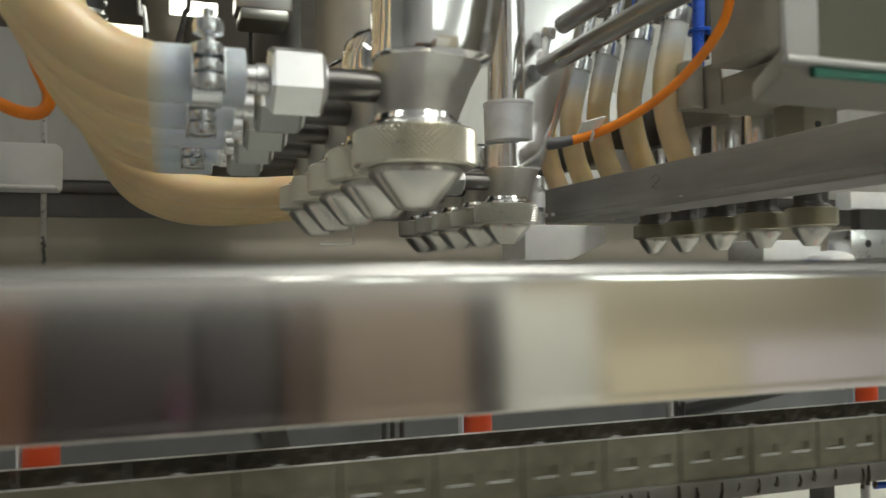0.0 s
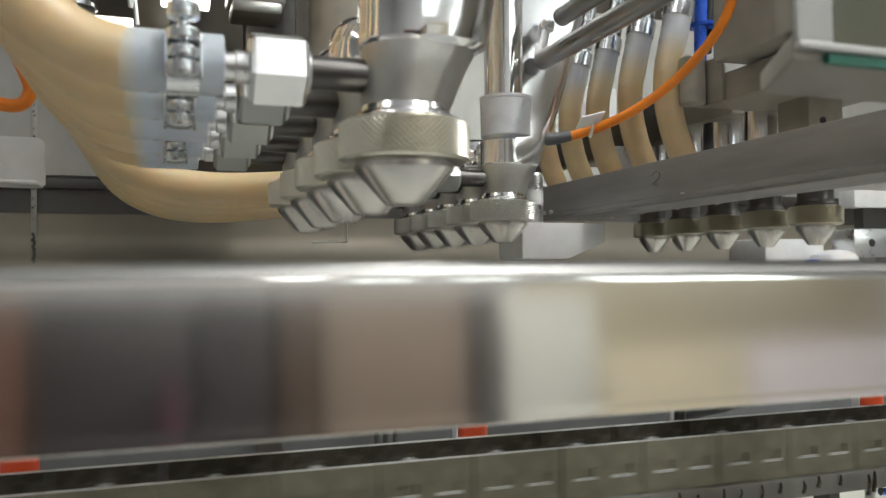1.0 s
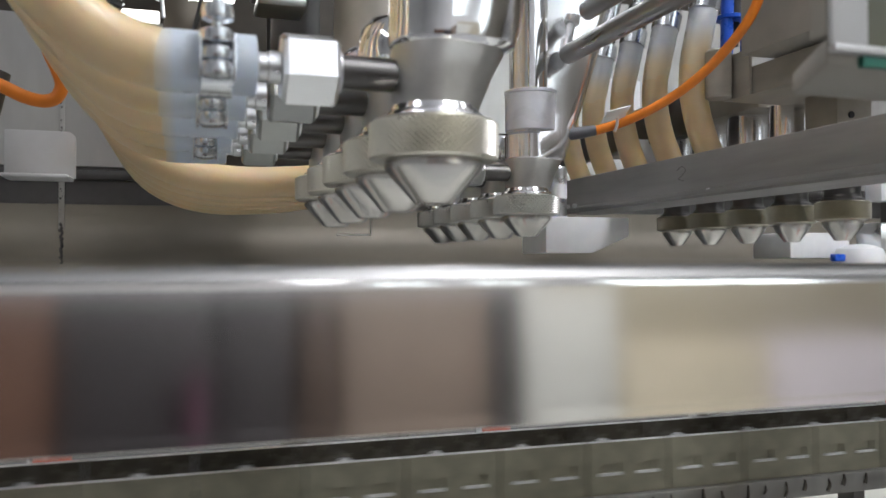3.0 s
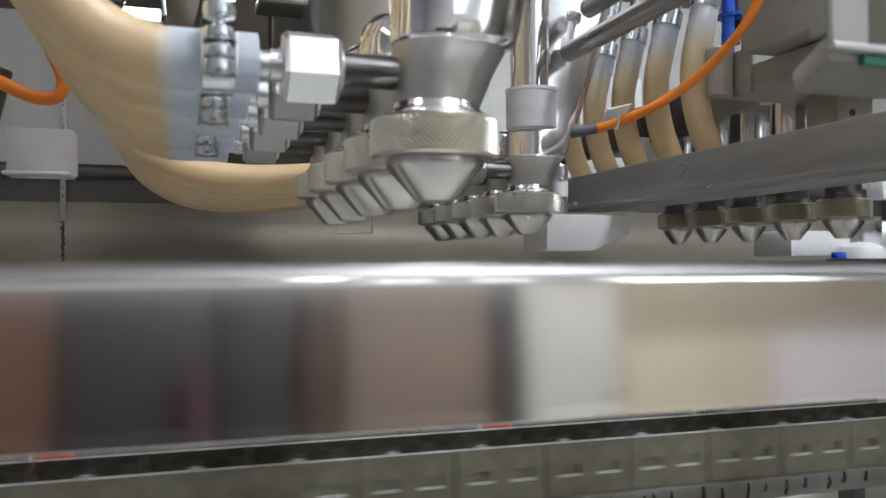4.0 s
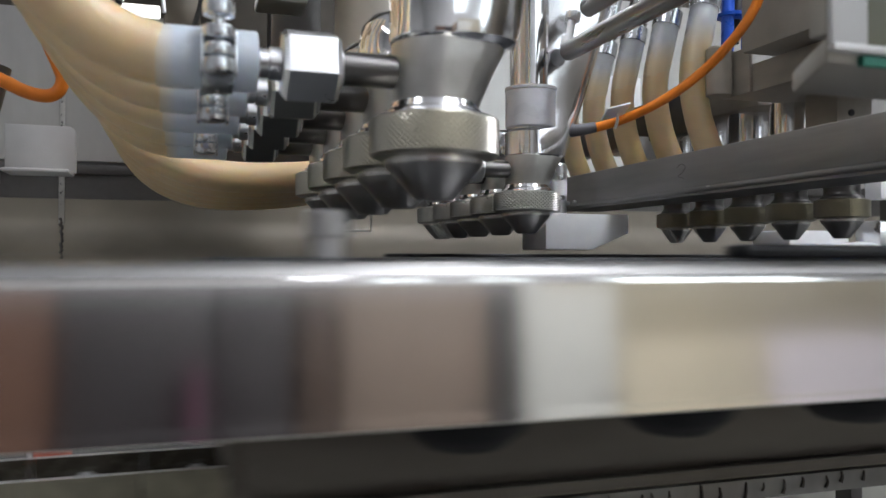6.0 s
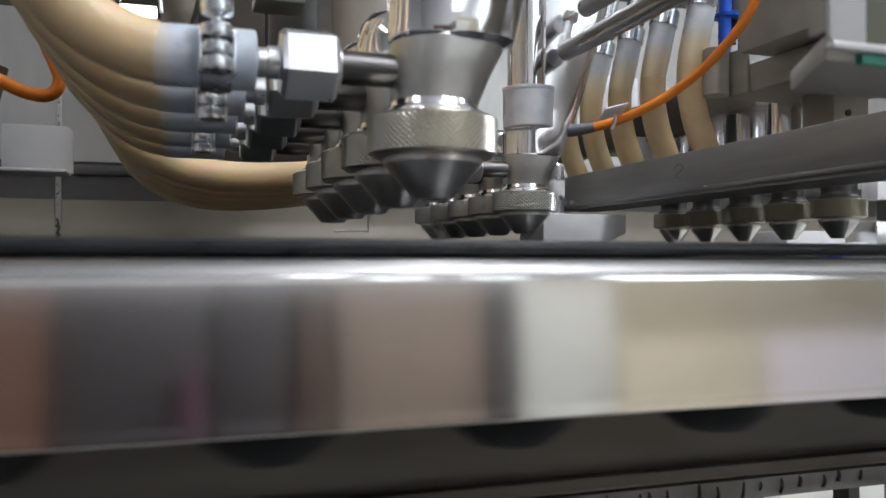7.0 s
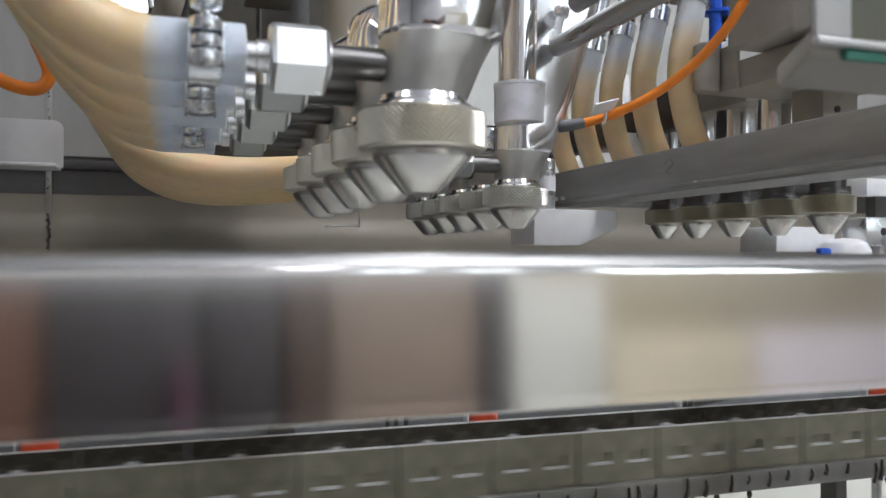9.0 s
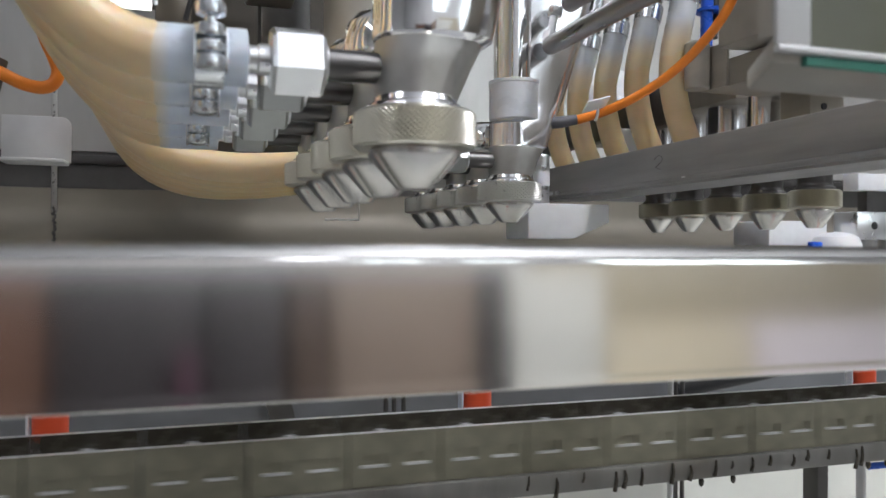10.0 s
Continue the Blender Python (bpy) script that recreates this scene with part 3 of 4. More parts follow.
def fitting(t, twist, z, hose_points, clamp=True, hose_r=0.0112, drop=0.0):
    """Stub, union nut, barbed pipe, silicone hose and clamp, along -x from a nozzle; in the nozzle's space."""
    bm = lathe(bmesh.new(), [(0.0066, -0.040), (0.0066, -0.014)], 28, at(0, 0, z, ALONG_X))
    part("stub", bm, DARKSTEEL, t)
    part("stub_flange", lathe(bmesh.new(), [(0.0082, -0.0405), (0.0086, -0.040), (0.0086, -0.0385), (0.0082, -0.038)], 28, at(0, 0, z, ALONG_X)), HEX, t)
    # all nuts but the first nozzle's take a darker steel
    part("union_nut", hexagon(bmesh.new(), 0.0126 if twist < 20 else 0.0143, -0.0600 if twist < 20 else -0.0608, -0.0395, at(0, 0, z, pose(0, 0, 0, twist, 0, 0))), HEX_DULL if twist < 20 else HEX, t, "hexagonal union nut")
    prof = [(0.0055, -0.077), (0.0055, -0.072), (0.0062, -0.0715), (0.0062, -0.0695), (0.0054, -0.069), (0.0054, -0.066), (0.0062, -0.0655), (0.0062, -0.0610)]
    part("hose_barb", lathe(bmesh.new(), prof, 24, at(0, 0, z, ALONG_X)), HEX, t)
    inner = 0.255 if len(hose_points) == 10 else 0.2
    hose = part("hose", tube(bmesh.new(), hose_points, lambda u: hose_r - 0.0012 * min(1.0, max(0.0, (inner - u) / 0.03)), 28, 10), HOSE, t, "silicone hose full of cream-coloured filling")
    h0 = Vector(hose_points[0])
    sleeve = [(hose_r - 0.0005, 0.0), (hose_r + 0.0002, -0.0004), (hose_r + 0.0002, -0.031), (hose_r - 0.0001, -0.036)]
    part("hose_end", lathe(bmesh.new(), [(r, x) for r, x in reversed(sleeve)], 32, at(h0.x, 0, h0.z, ALONG_X)), END_X, hose, "clear bluish silicone hose end")
    if not clamp:
        return
    cx = -0.0845
    c = part("hose_clamp", lathe(bmesh.new(), [(hose_r + 0.0004, cx - 0.0058), (hose_r + 0.0014, cx - 0.0055), (hose_r + 0.0014, cx + 0.0055), (hose_r + 0.0004, cx + 0.0058)], 36, at(0, 0, z, ALONG_X)), ZINC, t, "zinc-plated bolted hose clamp")
    y = -hose_r - 0.0045
    zb = z - drop
    part("bolt", lathe(bmesh.new(), [(0.0021, zb - 0.007), (0.0021, zb + (0.009 if drop else 0.021))], 18, at(cx, y, 0)), ZINC, c)
    for j, (za, zc, r, sg) in enumerate(((0.0112, 0.0175, 0.0058, 6), (0.0030, 0.0085, 0.0060, 6), (-0.0090, -0.0030, 0.0060, 20), (-0.0030, 0.0022, 0.0056, 20))):
        if drop and j == 0:
            continue
        part("clamp_nut" if sg == 6 else "trunnion", lathe(bmesh.new(), [(r - 0.0018, zb + za), (r - 0.0004, zb + za + 0.0007), (r, zb + (za + zc) / 2), (r - 0.0004, zb + zc - 0.0007), (r - 0.0018, zb + zc)], 24, at(cx, y, 0)), ZINC, c)
    for s in (-1, 1):
        part("lug", block(cx + s * 0.0058 - 0.0006, cx + s * 0.0058 + 0.0006, y - 0.0015, y + 0.006, zb - 0.009, zb + 0.0065, bevel=0.0004), ZINC, c)


def nozzle_head(t, k=1.0, knurl=None):
    part("cone_tip", lathe(bmesh.new(), [(r * k, z) for r, z in ((0.0062, 1.0243), (0.0072, 1.024), (0.0080, 1.0243), (0.0197, 1.0374), (0.0200, 1.0382), (0.0200, 1.0398), (0.0186, 1.0402), (0.0186, 1.043))], 56), TURNED, t, "turned steel cone tip")
    part("knurled_nut", knurled(bmesh.new(), 0.0258 * k, 1.0408, 1.0568, 96 if knurl else 130, 11 if knurl else 13, 0.0008 if knurl else 0.0006), knurl or KNURL, t, "knurled union nut", smooth=False)
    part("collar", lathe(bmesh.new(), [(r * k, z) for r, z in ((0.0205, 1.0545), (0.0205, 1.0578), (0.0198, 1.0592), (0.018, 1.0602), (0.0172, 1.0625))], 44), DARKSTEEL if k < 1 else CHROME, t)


def head_body(t, tall):
    part("body", stadium(bmesh.new(), [(1.0615, -0.0008, 0.0162, 0.003, 0.0153), (1.075, 0.0005, 0.0178, 0.008, 0.0160), (1.0845, 0.0022, 0.0195, 0.0125, 0.0165), (1.0870, 0.0022, 0.0190, 0.0130, 0.0160)]), CAST, t, "dull cast steel body")
    if tall == 0:
        part("cap", stadium(bmesh.new(), [(1.0895, -0.001, 0.0172, 0.0135, 0.0150), (1.091, -0.001, 0.0182, 0.014, 0.016), (1.100, -0.001, 0.0180, 0.0160, 0.0158), (1.108, -0.001, 0.0165, 0.0175, 0.0145), (1.113, -0.001, 0.012, 0.018, 0.010), (1.1145, -0.001, 0.006, 0.018, 0.005)]), CHROME, t, "polished domed cap")


def hose_row1(z):
    return [(-0.070, 0, z), (-0.085, 0, z), (-0.101, 0, z), (-0.118, 0.0, z + 0.004), (-0.135, 0.0, z + 0.0155), (-0.157, 0.0, z + 0.042), (-0.172, 0.0, z + 0.08), (-0.18, 0, z + 0.14), (-0.182, 0, z + 0.26), (-0.182, 0, z + 0.36)]


def hose_row2(z):
    return [(-0.070, 0, z), (-0.085, 0, z), (-0.106, 0, z - 0.001), (-0.14, 0, z - 0.006), (-0.18, 0, z - 0.0110), (-0.2235, 0, z - 0.0128), (-0.2560, 0, z - 0.0085), (-0.283, 0, z + 0.003), (-0.302, 0, z + 0.021), (-0.3145, 0, z + 0.046), (-0.324, 0, z + 0.10), (-0.36, 0, z + 0.24), (-0.40, 0, z + 0.36)]


def hose_row3(z):
    return [(-0.050, 0, z - 0.001), (-0.069, 0, z + 0.004), (-0.083, 0, z + 0.020), (-0.093, 0, z + 0.040), (-0.0998, 0, z + 0.060), (-0.1040, 0, z + 0.085), (-0.102, 0, z + 0.1105), (-0.0935, 0, z + 0.1475), (-0.0895, 0, z + 0.165)]


STEP = 0.0556
FITZ = 1.0745


def build_nozzles():
    lab = "stainless depositing nozzle with knurled nut, hose"
    # first bank: the nearest has a tall polished yoke
    a = thing("nozzle", lab + " and polished yoke", "nozzle", (0.098, 0.312, 0), "first nozzle bank")
    nozzle_head(a), head_body(a, 1)
    part("yoke", stadium(bmesh.new(), [(1.0855, 0.0028, 0.0192, 0.0130, 0.0160), (1.0867, 0.0030, 0.0208, 0.0148, 0.0168), (1.0880, 0.0030, 0.0212, 0.0155, 0.0185), (1.095, 0.0030, 0.0212, 0.0170, 0.0190), (1.12, 0.0030, 0.0210, 0.0215, 0.0192), (1.20, 0.0030, 0.0208, 0.034, 0.0195), (1.35, 0.003, 0.0208, 0.05, 0.0195)]), CHROME, a, "polished yoke arm")
    fitting(a, 21, FITZ, hose_row1(FITZ))
    b = thing("nozzle", lab, "nozzle", (0.098, 0.312 + STEP, 0), "first nozzle bank")
    nozzle_head(b), head_body(b, 0)
    fitting(b, 8, FITZ, hose_row1(FITZ), drop=0.008)
    copy_thing(b, pose(0.098, 0.312 + 3 * STEP, 0))
    b = thing("nozzle", lab, "nozzle", (0.098, 0.312 + 2 * STEP, 0), "first nozzle bank")
    nozzle_head(b), head_body(b, 0)
    fitting(b, 14, FITZ, hose_row1(FITZ), clamp=False)
    copy_thing(b, pose(0.098, 0.312 + 4 * STEP, 0))
    # second bank
    a = thing("nozzle", lab + " and banded yoke", "nozzle", (0.2635, 0.597, -0.0036), "second nozzle bank")
    nozzle_head(a, 1.0, KNURL_GREY), head_body(a, 1)
    part("yoke", stadium(bmesh.new(), [(1.0845, 0.0028, 0.0190, 0.0130, 0.0160), (1.0860, 0.0035, 0.0208, 0.0155, 0.0165), (1.104, 0.0035, 0.0208, 0.0225, 0.0155), (1.107, 0.0040, 0.0172, 0.0245, 0.0148), (1.13, 0.004, 0.0150, 0.0345, 0.0138), (1.18, 0.012, 0.0135, 0.0525, 0.0125), (1.26, 0.02, 0.012, 0.074, 0.012)]), WORN_CHROME, a, "polished yoke with a slanted web")
    part("tube", lathe(bmesh.new(), [(0.0162, 1.10), (0.0162, 1.36)], 40, at(0.0025, -0.001, 0)), CHROME, a, "polished upright tube")
    part("band", lathe(bmesh.new(), [(0.0200, 1.1078), (0.0206, 1.1085), (0.0206, 1.1370), (0.0212, 1.1374), (0.0212, 1.1398), (0.0175, 1.1404)], 40, at(0.0035, -0.001, 0)), BAND, a, "frosted plastic band")
    part("screw", lathe(bmesh.new(), [(0.0062, -0.014), (0.0062, -0.006), (0.0034, -0.0058), (0.0034, 0.008), (0.0058, 0.0082), (0.0062, 0.009), (0.0062, 0.0150), (0.0056, 0.0158)], 24, at(0.032, -0.013, 1.186, pose(0, 0, 0, 0, 12, 0))), HEX, a, "socket head screw")
    fitting(a, 0, FITZ, hose_row2(FITZ), clamp=False)
    b = thing("nozzle", lab, "nozzle", (0.2635, 0.597 + STEP, -0.0036), "second nozzle bank")
    nozzle_head(b, 1.0, KNURL_GREY), head_body(b, 0)
    fitting(b, 0, FITZ, hose_row2(FITZ), clamp=False)
    for k in range(2, 5):
        copy_thing(b, pose(0.2635, 0.597 + k * STEP, -0.0036))
    # third bank, hoses come down from above
    def third(y, hosed):
        b = thing("nozzle", "stainless depositing nozzle with upright filled hose" if hosed else "stainless depositing nozzle without a hose", "nozzle", (0.53, y, -0.0062), "third nozzle bank")
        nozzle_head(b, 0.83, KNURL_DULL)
        part("neck", lathe(bmesh.new(), [(0.0140, 1.0615), (0.0150, 1.08), (0.0165, 1.0815)], 36), DARKSTEEL, b)
        if hosed:
            part("flange", lathe(bmesh.new(), [(0.022, 1.0816), (0.0228, 1.0824), (0.0228, 1.1045), (0.022, 1.1055)], 40), WORN_CHROME, b, "scuffed steel flange")
            part("body", lathe(bmesh.new(), [(0.0195, 1.1056), (0.0195, 1.1150), (0.0185, 1.1156), (0.0185, 1.1180), (0.0195, 1.1186), (0.0195, 1.1478)], 40), WORN_CHROME, b, "polished cylindrical body")
        else:
            blk = part("body", block(-0.022, 0.014, -0.018, 0.018, 1.0816, 1.1478, bevel=0.001), BEAM, b, "dull square body with a drilled hole")
            # no hole is cut: a black disc stands for its dark inside
            part("hole", lathe(bmesh.new(), [(0.0028, 0.0), (0.0028, 0.0012)], 18, at(-0.008, -0.0181, 1.1265, pose(0, 0, 0, 90, 0, 0))), RUBBER, blk, "black disc for the shade in a drilled hole")
        if hosed:
            fit3(b)
        return b
    third(0.547, False)
    b = third(0.607, True)
    for k in range(2, 5):
        copy_thing(b, pose(0.53, 0.547 + k * 0.060, -0.0062))
    h = thing("filling_hose", "upright silicone hose full of cream-coloured filling", "hose", (0.53, 0.847, -0.0062))
    fit3(h)


def fit3(t):
    z = FITZ
    part("stub", lathe(bmesh.new(), [(0.0066, -0.052), (0.0066, -0.014)], 24, at(0, 0, z, ALONG_X)), CAST, t)
    hose = part("hose", tube(bmesh.new(), hose_row3(z), lambda u: 0.0118 - 0.001 * min(1.0, max(0.0, (u - 0.93) / 0.03)), 28, 8), HOSE, t, "silicone hose full of cream-coloured filling")
    lean = at(-0.102, 0, 1.185, pose(0, 0, 0, 0, 13, 0))
    part("hose_end", lathe(bmesh.new(), [(0.0114, -0.010), (0.0118, -0.004), (0.0122, 0.006), (0.0122, 0.044), (0.0120, 0.045)], 32, lean), END_Z, hose, "clear bluish silicone hose end")
    part("ferrule", lathe(bmesh.new(), [(0.0127, 0.0425), (0.0133, 0.043), (0.0133, 0.0575), (0.0127, 0.058)], 32, lean), ZINC, t, "crimped steel ferrule")
    part("riser", lathe(bmesh.new(), [(0.0085, 0.058), (0.0085, 0.062), (0.011, 0.063), (0.011, 0.085), (0.0075, 0.086), (0.0075, 0.175)], 24, lean), ZINC, t)


# ---------------------------------------------------------------- machine upper structure
def build_machine():
    # cross bar
    t = thing("cross_bar", "dull steel cross bar with a rolled lower lip", "bar")
    part("web", block(0.36, 0.366, 0.20, 0.735, 1.053, 1.0800, bevel=0.001), BARSTEEL, t)
    part("lip", tube(bmesh.new(), [(0.3615, 0.20, 1.0515), (0.3615, 0.735, 1.0515)], 0.0022, 14, 1), BARSTEEL, t)
    part("flange", block(0.362, 0.405, 0.20, 0.735, 1.0475, 1.0500), BARSTEEL, t)
    for y in (0.70, 0.715):
        part("rivet", lathe(bmesh.new(), [(0.002, 0), (0.002, 0.003), (0.0012, 0.0036)], 14, at(0.3600, y, 1.054, pose(0, 0, 0, 0, -90, 0))), HEX, t)
    mk = bmesh.new()
    tube(mk, [(0.3597, 0.533, 1.0695), (0.3597, 0.527, 1.0720), (0.3597, 0.522, 1.0690), (0.3597, 0.526, 1.0655), (0.3597, 0.531, 1.063), (0.3597, 0.524, 1.0608)], 0.00022, 6)
    part("scribble", mk, DARKSTEEL, t, "hand-drawn pen mark")
    part("nick", block(0.3590, 0.3596, 0.492, 0.496, 1.0520, 1.0530), WHITE_PLASTIC, t)
    # end block
    b = prism(bmesh.new(), [(0.292, 1.008), (0.336, 1.008), (0.371, 1.0225), (0.371, 1.0385), (0.292, 1.0385)], 0.622, 0.672, 0.001)
    single("bearing_block", b, WHITE_PLASTIC, "white plastic bearing block with a chamfered corner", "block")
    b = block(0.722, 0.815, 0.83, 0.90, 1.004, 1.036, bevel=0.002)
    single("bearing_block", b, WHITE_PLASTIC, "white plastic bearing block behind the nozzles", "block")
    single("plastic_dome", lathe(bmesh.new(), [(0.03, 0), (0.03, 0.012), (0.026, 0.02), (0.016, 0.025), (0.004, 0.0265)], 36), WHITE_PLASTIC, "white domed plastic cap", "cap", place=(0.80, 0.80, 0.995))
    single("clip", block(-0.008, 0.008, -0.005, 0.005, 0.0, 0.009, bevel=0.002), BLUE, "small blue plastic clip", "clip", place=(0.762, 0.795, 1.0))
    t = thing("end_bearing", "steel end bearing with a white cover plate", "bearing", (0.88, 0.81, 0.93))
    part("block", block(-0.056, 0.06, -0.02, 0.02, 0.082, 0.118, bevel=0.002), HEX, t)
    # black disc painted for the darkness inside the bore
    part("bore", lathe(bmesh.new(), [(0.005, 0.0), (0.005, 0.001), (0.003, 0.0015)], 20, at(-0.028, -0.0195, 0.100, pose(0, 0, 0, 90, 0, 0))), RUBBER, t, "black disc for the shade in the bore")
    for x in (-0.036, 0.0, 0.036):
        part("leg", lathe(bmesh.new(), [(0.012, 0.0), (0.012, 0.0822)], 24, at(x, 0.018, 0)), BRUSHED, t)
    part("stem", block(-0.02, 0.05, 0.0, 0.015, 0.118, 0.146), DARKSTEEL, t)
    part("cover", block(-0.042, 0.07, -0.008, 0.018, 0.146, 0.168, bevel=0.001), WHITE_PLASTIC, t, "white cover plate")
    # small fittings seen between the hoses
    single("label_plate", block(-0.014, 0.014, -0.001, 0.001, 0.0, 0.045, bevel=0.0008), WHITE_PLASTIC, "plain white plastic label plate", "plate", place=(0.454, 0.725, 1.080))
    v = thing("valve_block", "white valve block with steel caps", "valve", (0.50, 0.86, 1.165))
    part("body", block(-0.03, 0.03, 0, 0.04, 0, 0.055, bevel=0.003), WHITE_PLASTIC, v)
    for k in (-0.016, 0.016):
        part("cap", lathe(bmesh.new(), [(0.010, 0.055), (0.010, 0.07), (0.008, 0.072)], 20, at(k, 0.02, 0)), CHROME, v)
    part("stem", block(-0.01, 0.01, 0.01, 0.03, -0.0050, 0.0), DARKSTEEL, v)
    c = thing("proximity_sensor", "small steel proximity sensor with a printed ring", "sensor", (0.322, 0.66, 1.0385))
    part("barrel", lathe(bmesh.new(), [(0.0075, 0.0), (0.0075, 0.045), (0.006, 0.047)], 24), HEX, c)
    part("ring", lathe(bmesh.new(), [(0.0078, 0.018), (0.0079, 0.0185), (0.0079, 0.031), (0.0078, 0.0315)], 24), WHITE_PLASTIC, c, "pale printed ring")
    # rods to the yokes
    for x, z, ye in ((0.289, 1.163, 0.574), (0.300, 1.195, 0.562)):
        single("tie_rod", tube(bmesh.new(), [(x, 0.10, z), (x, ye, z)], 0.0075, 24, 1), ROD, "dull steel tie rod across the machine", "rod", "tie rods")
    # C-shaped slide on the right
    t = thing("slide_frame", "dull machined slide frame with a long slot", "frame")
    part("lower_beam", block(0.455, 0.575, 0.28, 0.60, 1.140, 1.164, bevel=0.0015), BEAM, t)
    part("upper_plate", block(0.43, 0.52, 0.28, 0.548, 1.1660, 1.25, bevel=0.0015), CASEGREY, t, "pale ground steel plate")
    part("end_post", lathe(bmesh.new(), [(0.010, 1.140), (0.011, 1.141), (0.011, 1.180), (0.009, 1.182)], 24, at(0.440, 0.590, 0)), BEAM, t)
    part("end_post", block(0.4515, 0.4545, 0.565, 0.60, 1.140, 1.178), BEAM, t)
    part("end_web", block(0.50, 0.52, 0.255, 0.28, 1.131, 1.25, bevel=0.002), BEAM, t)
    t = thing("sensor_housing", "dull grey sensor housing with a green strip", "sensor")
    def plan(outline, z0, z1, bevel):
        bm = prism(bmesh.new(), outline, z0, z1, bevel)
        for v in bm.verts:
            v.co = Vector((v.co.x, v.co.z, v.co.y))
        bmesh.ops.recalc_face_normals(bm, faces=bm.faces)
        return bm
    part("case", block(0.1805, 0.34, 0.191, 0.198, 1.0668, 1.20, bevel=0.001), CASEGREY, t)
    part("base_plate", plan([(0.1805, 0.191), (0.34, 0.191), (0.34, 0.232), (0.204, 0.232)], 1.0585, 1.0665, 0.0015), CASEGREY, t, "dull grey base plate")
    part("front_frame", block(0.1805, 0.194, 0.1885, 0.1908, 1.0640, 1.20, bevel=0.0008), SATIN, t, "pale steel front frame")
    part("front_lip", block(0.1805, 0.34, 0.1875, 0.1908, 1.0612, 1.0638, bevel=0.0008), SATIN, t, "pale steel lip")
    part("window", block(0.1945, 0.335, 0.1895, 0.1908, 1.0645, 1.195), OLIVE, t, "dark olive front window")
    part("strip", block(0.192, 0.34, 0.1885, 0.1908, 1.0578, 1.0608), GREEN, t, "green strip")
    part("arm", block(0.28, 0.30, 0.1985, 0.30, 1.10, 1.12, bevel=0.002), BRUSHED, t)
    t = thing("crosshead", "dull steel crosshead above the third nozzle bank", "beam")
    part("beam", block(0.505, 0.60, 0.62, 1.0, 1.1420, 1.178, bevel=0.002), BEAM, t)
    part("beam", block(0.455, 0.47, 0.65, 1.0, 1.12, 1.16, bevel=0.002), DARKSTEEL, t)
    # orange cables
    c = thing("sensor_cable", "orange sensor cable with a grey plug and white tag", "cable")
    pts = [(0.318, 0.588, 1.1065), (0.318, 0.585, 1.106), (0.337, 0.575, 1.112), (0.355, 0.562, 1.121), (0.372, 0.548, 1.133), (0.386, 0.532, 1.148), (0.395, 0.517, 1.163), (0.401, 0.505, 1.177), (0.406, 0.498, 1.192), (0.406, 0.492, 1.207)]
    part("cable", tube(bmesh.new(), pts, 0.0038, 18, 10), ORANGE, c)
    part("plug", tube(bmesh.new(), [(0.292, 0.592, 1.103), (0.305, 0.588, 1.104), (0.318, 0.584, 1.1065)], lambda u: 0.0055 - 0.0012 * u, 20, 6), GREYPLUG, c, "grey plug")
    tag = part("tag", block(-0.0125, 0.0125, -0.0007, 0.0007, -0.0065, 0.0065, bevel=0.0005), WHITE_PLASTIC, c, "white plastic tag")
    tag.matrix_basis = at(0.3265, 0.566, 1.1165, pose(0, 0, 0, 52, -16, 12))
    part("tag_loop", tube(bmesh.new(), [(0.3305, 0.575, 1.1045), (0.3310, 0.572, 1.1095), (0.3295, 0.569, 1.1150)], 0.0012, 10, 6), WHITE_PLASTIC, c)
    c = bmesh.new()
    tube(c, [(-0.117, 0.56, 1.115), (-0.105, 0.56, 1.11), (-0.092, 0.56, 1.104), (-0.081, 0.56, 1.102), (-0.074, 0.56, 1.105), (-0.071, 0.56, 1.113), (-0.074, 0.56, 1.123), (-0.078, 0.56, 1.132), (-0.082, 0.56, 1.144)], 0.0042, 18, 10)
    single("sensor_cable", c, ORANGE, "orange sensor cable hanging in a loop", "cable")
    # blue air tubes
    for x, y, r in ((0.475, 0.625, 0.0058), (0.447, 0.69, 0.003), (0.505, 0.64, 0.003)):
        c = bmesh.new()
        tube(c, [(x, y, 1.190), (x + 0.001, y, 1.23), (x + 0.004, y, 1.30), (x + 0.01, y, 1.36)], r, 14)
        single("air_tube", c, BLUE, "blue pneumatic air tube", "tube", "air tubes")
        single("tube_fitting", lathe(bmesh.new(), [(0.006, 0), (0.0075, 0.001), (0.0075, 0.022), (0.006, 0.023), (0.006, 0.036), (0.0045, 0.037)], 20), ZINC, "nickel-plated push-in tube fitting", "fitting", "tube fittings", place=(x, y, 1.151))
    c = bmesh.new()
    tube(c, [(0.488, 0.632, 1.200), (0.491, 0.632, 1.24), (0.497, 0.632, 1.36)], 0.0042, 14)
    single("air_tube", c, RUBBER, "black pneumatic air tube", "tube", "air tubes")
    single("cable_tie", lathe(bmesh.new(), [(0.0125, 0.0), (0.0135, 0.0005), (0.0135, 0.0035), (0.0125, 0.004)], 28), BLUE, "blue cable tie round the air tubes", "tie", place=(0.482, 0.628, 1.222))
    single("wire_hook", tube(bmesh.new(), [(0.1330, 0.72, 1.0250), (0.1640, 0.72, 1.0250), (0.1640, 0.72, 1.0370), (0.1640, 0.72, 1.09)], 0.0010, 8, 1), CAST, "thin bent steel wire hook", "hook")
    # bracket on the left
    t = thing("sensor_bracket", "bent stainless bracket plate with rounded corner", "bracket")
    o = [(-0.116, 1.060), (-0.0705, 1.060)]
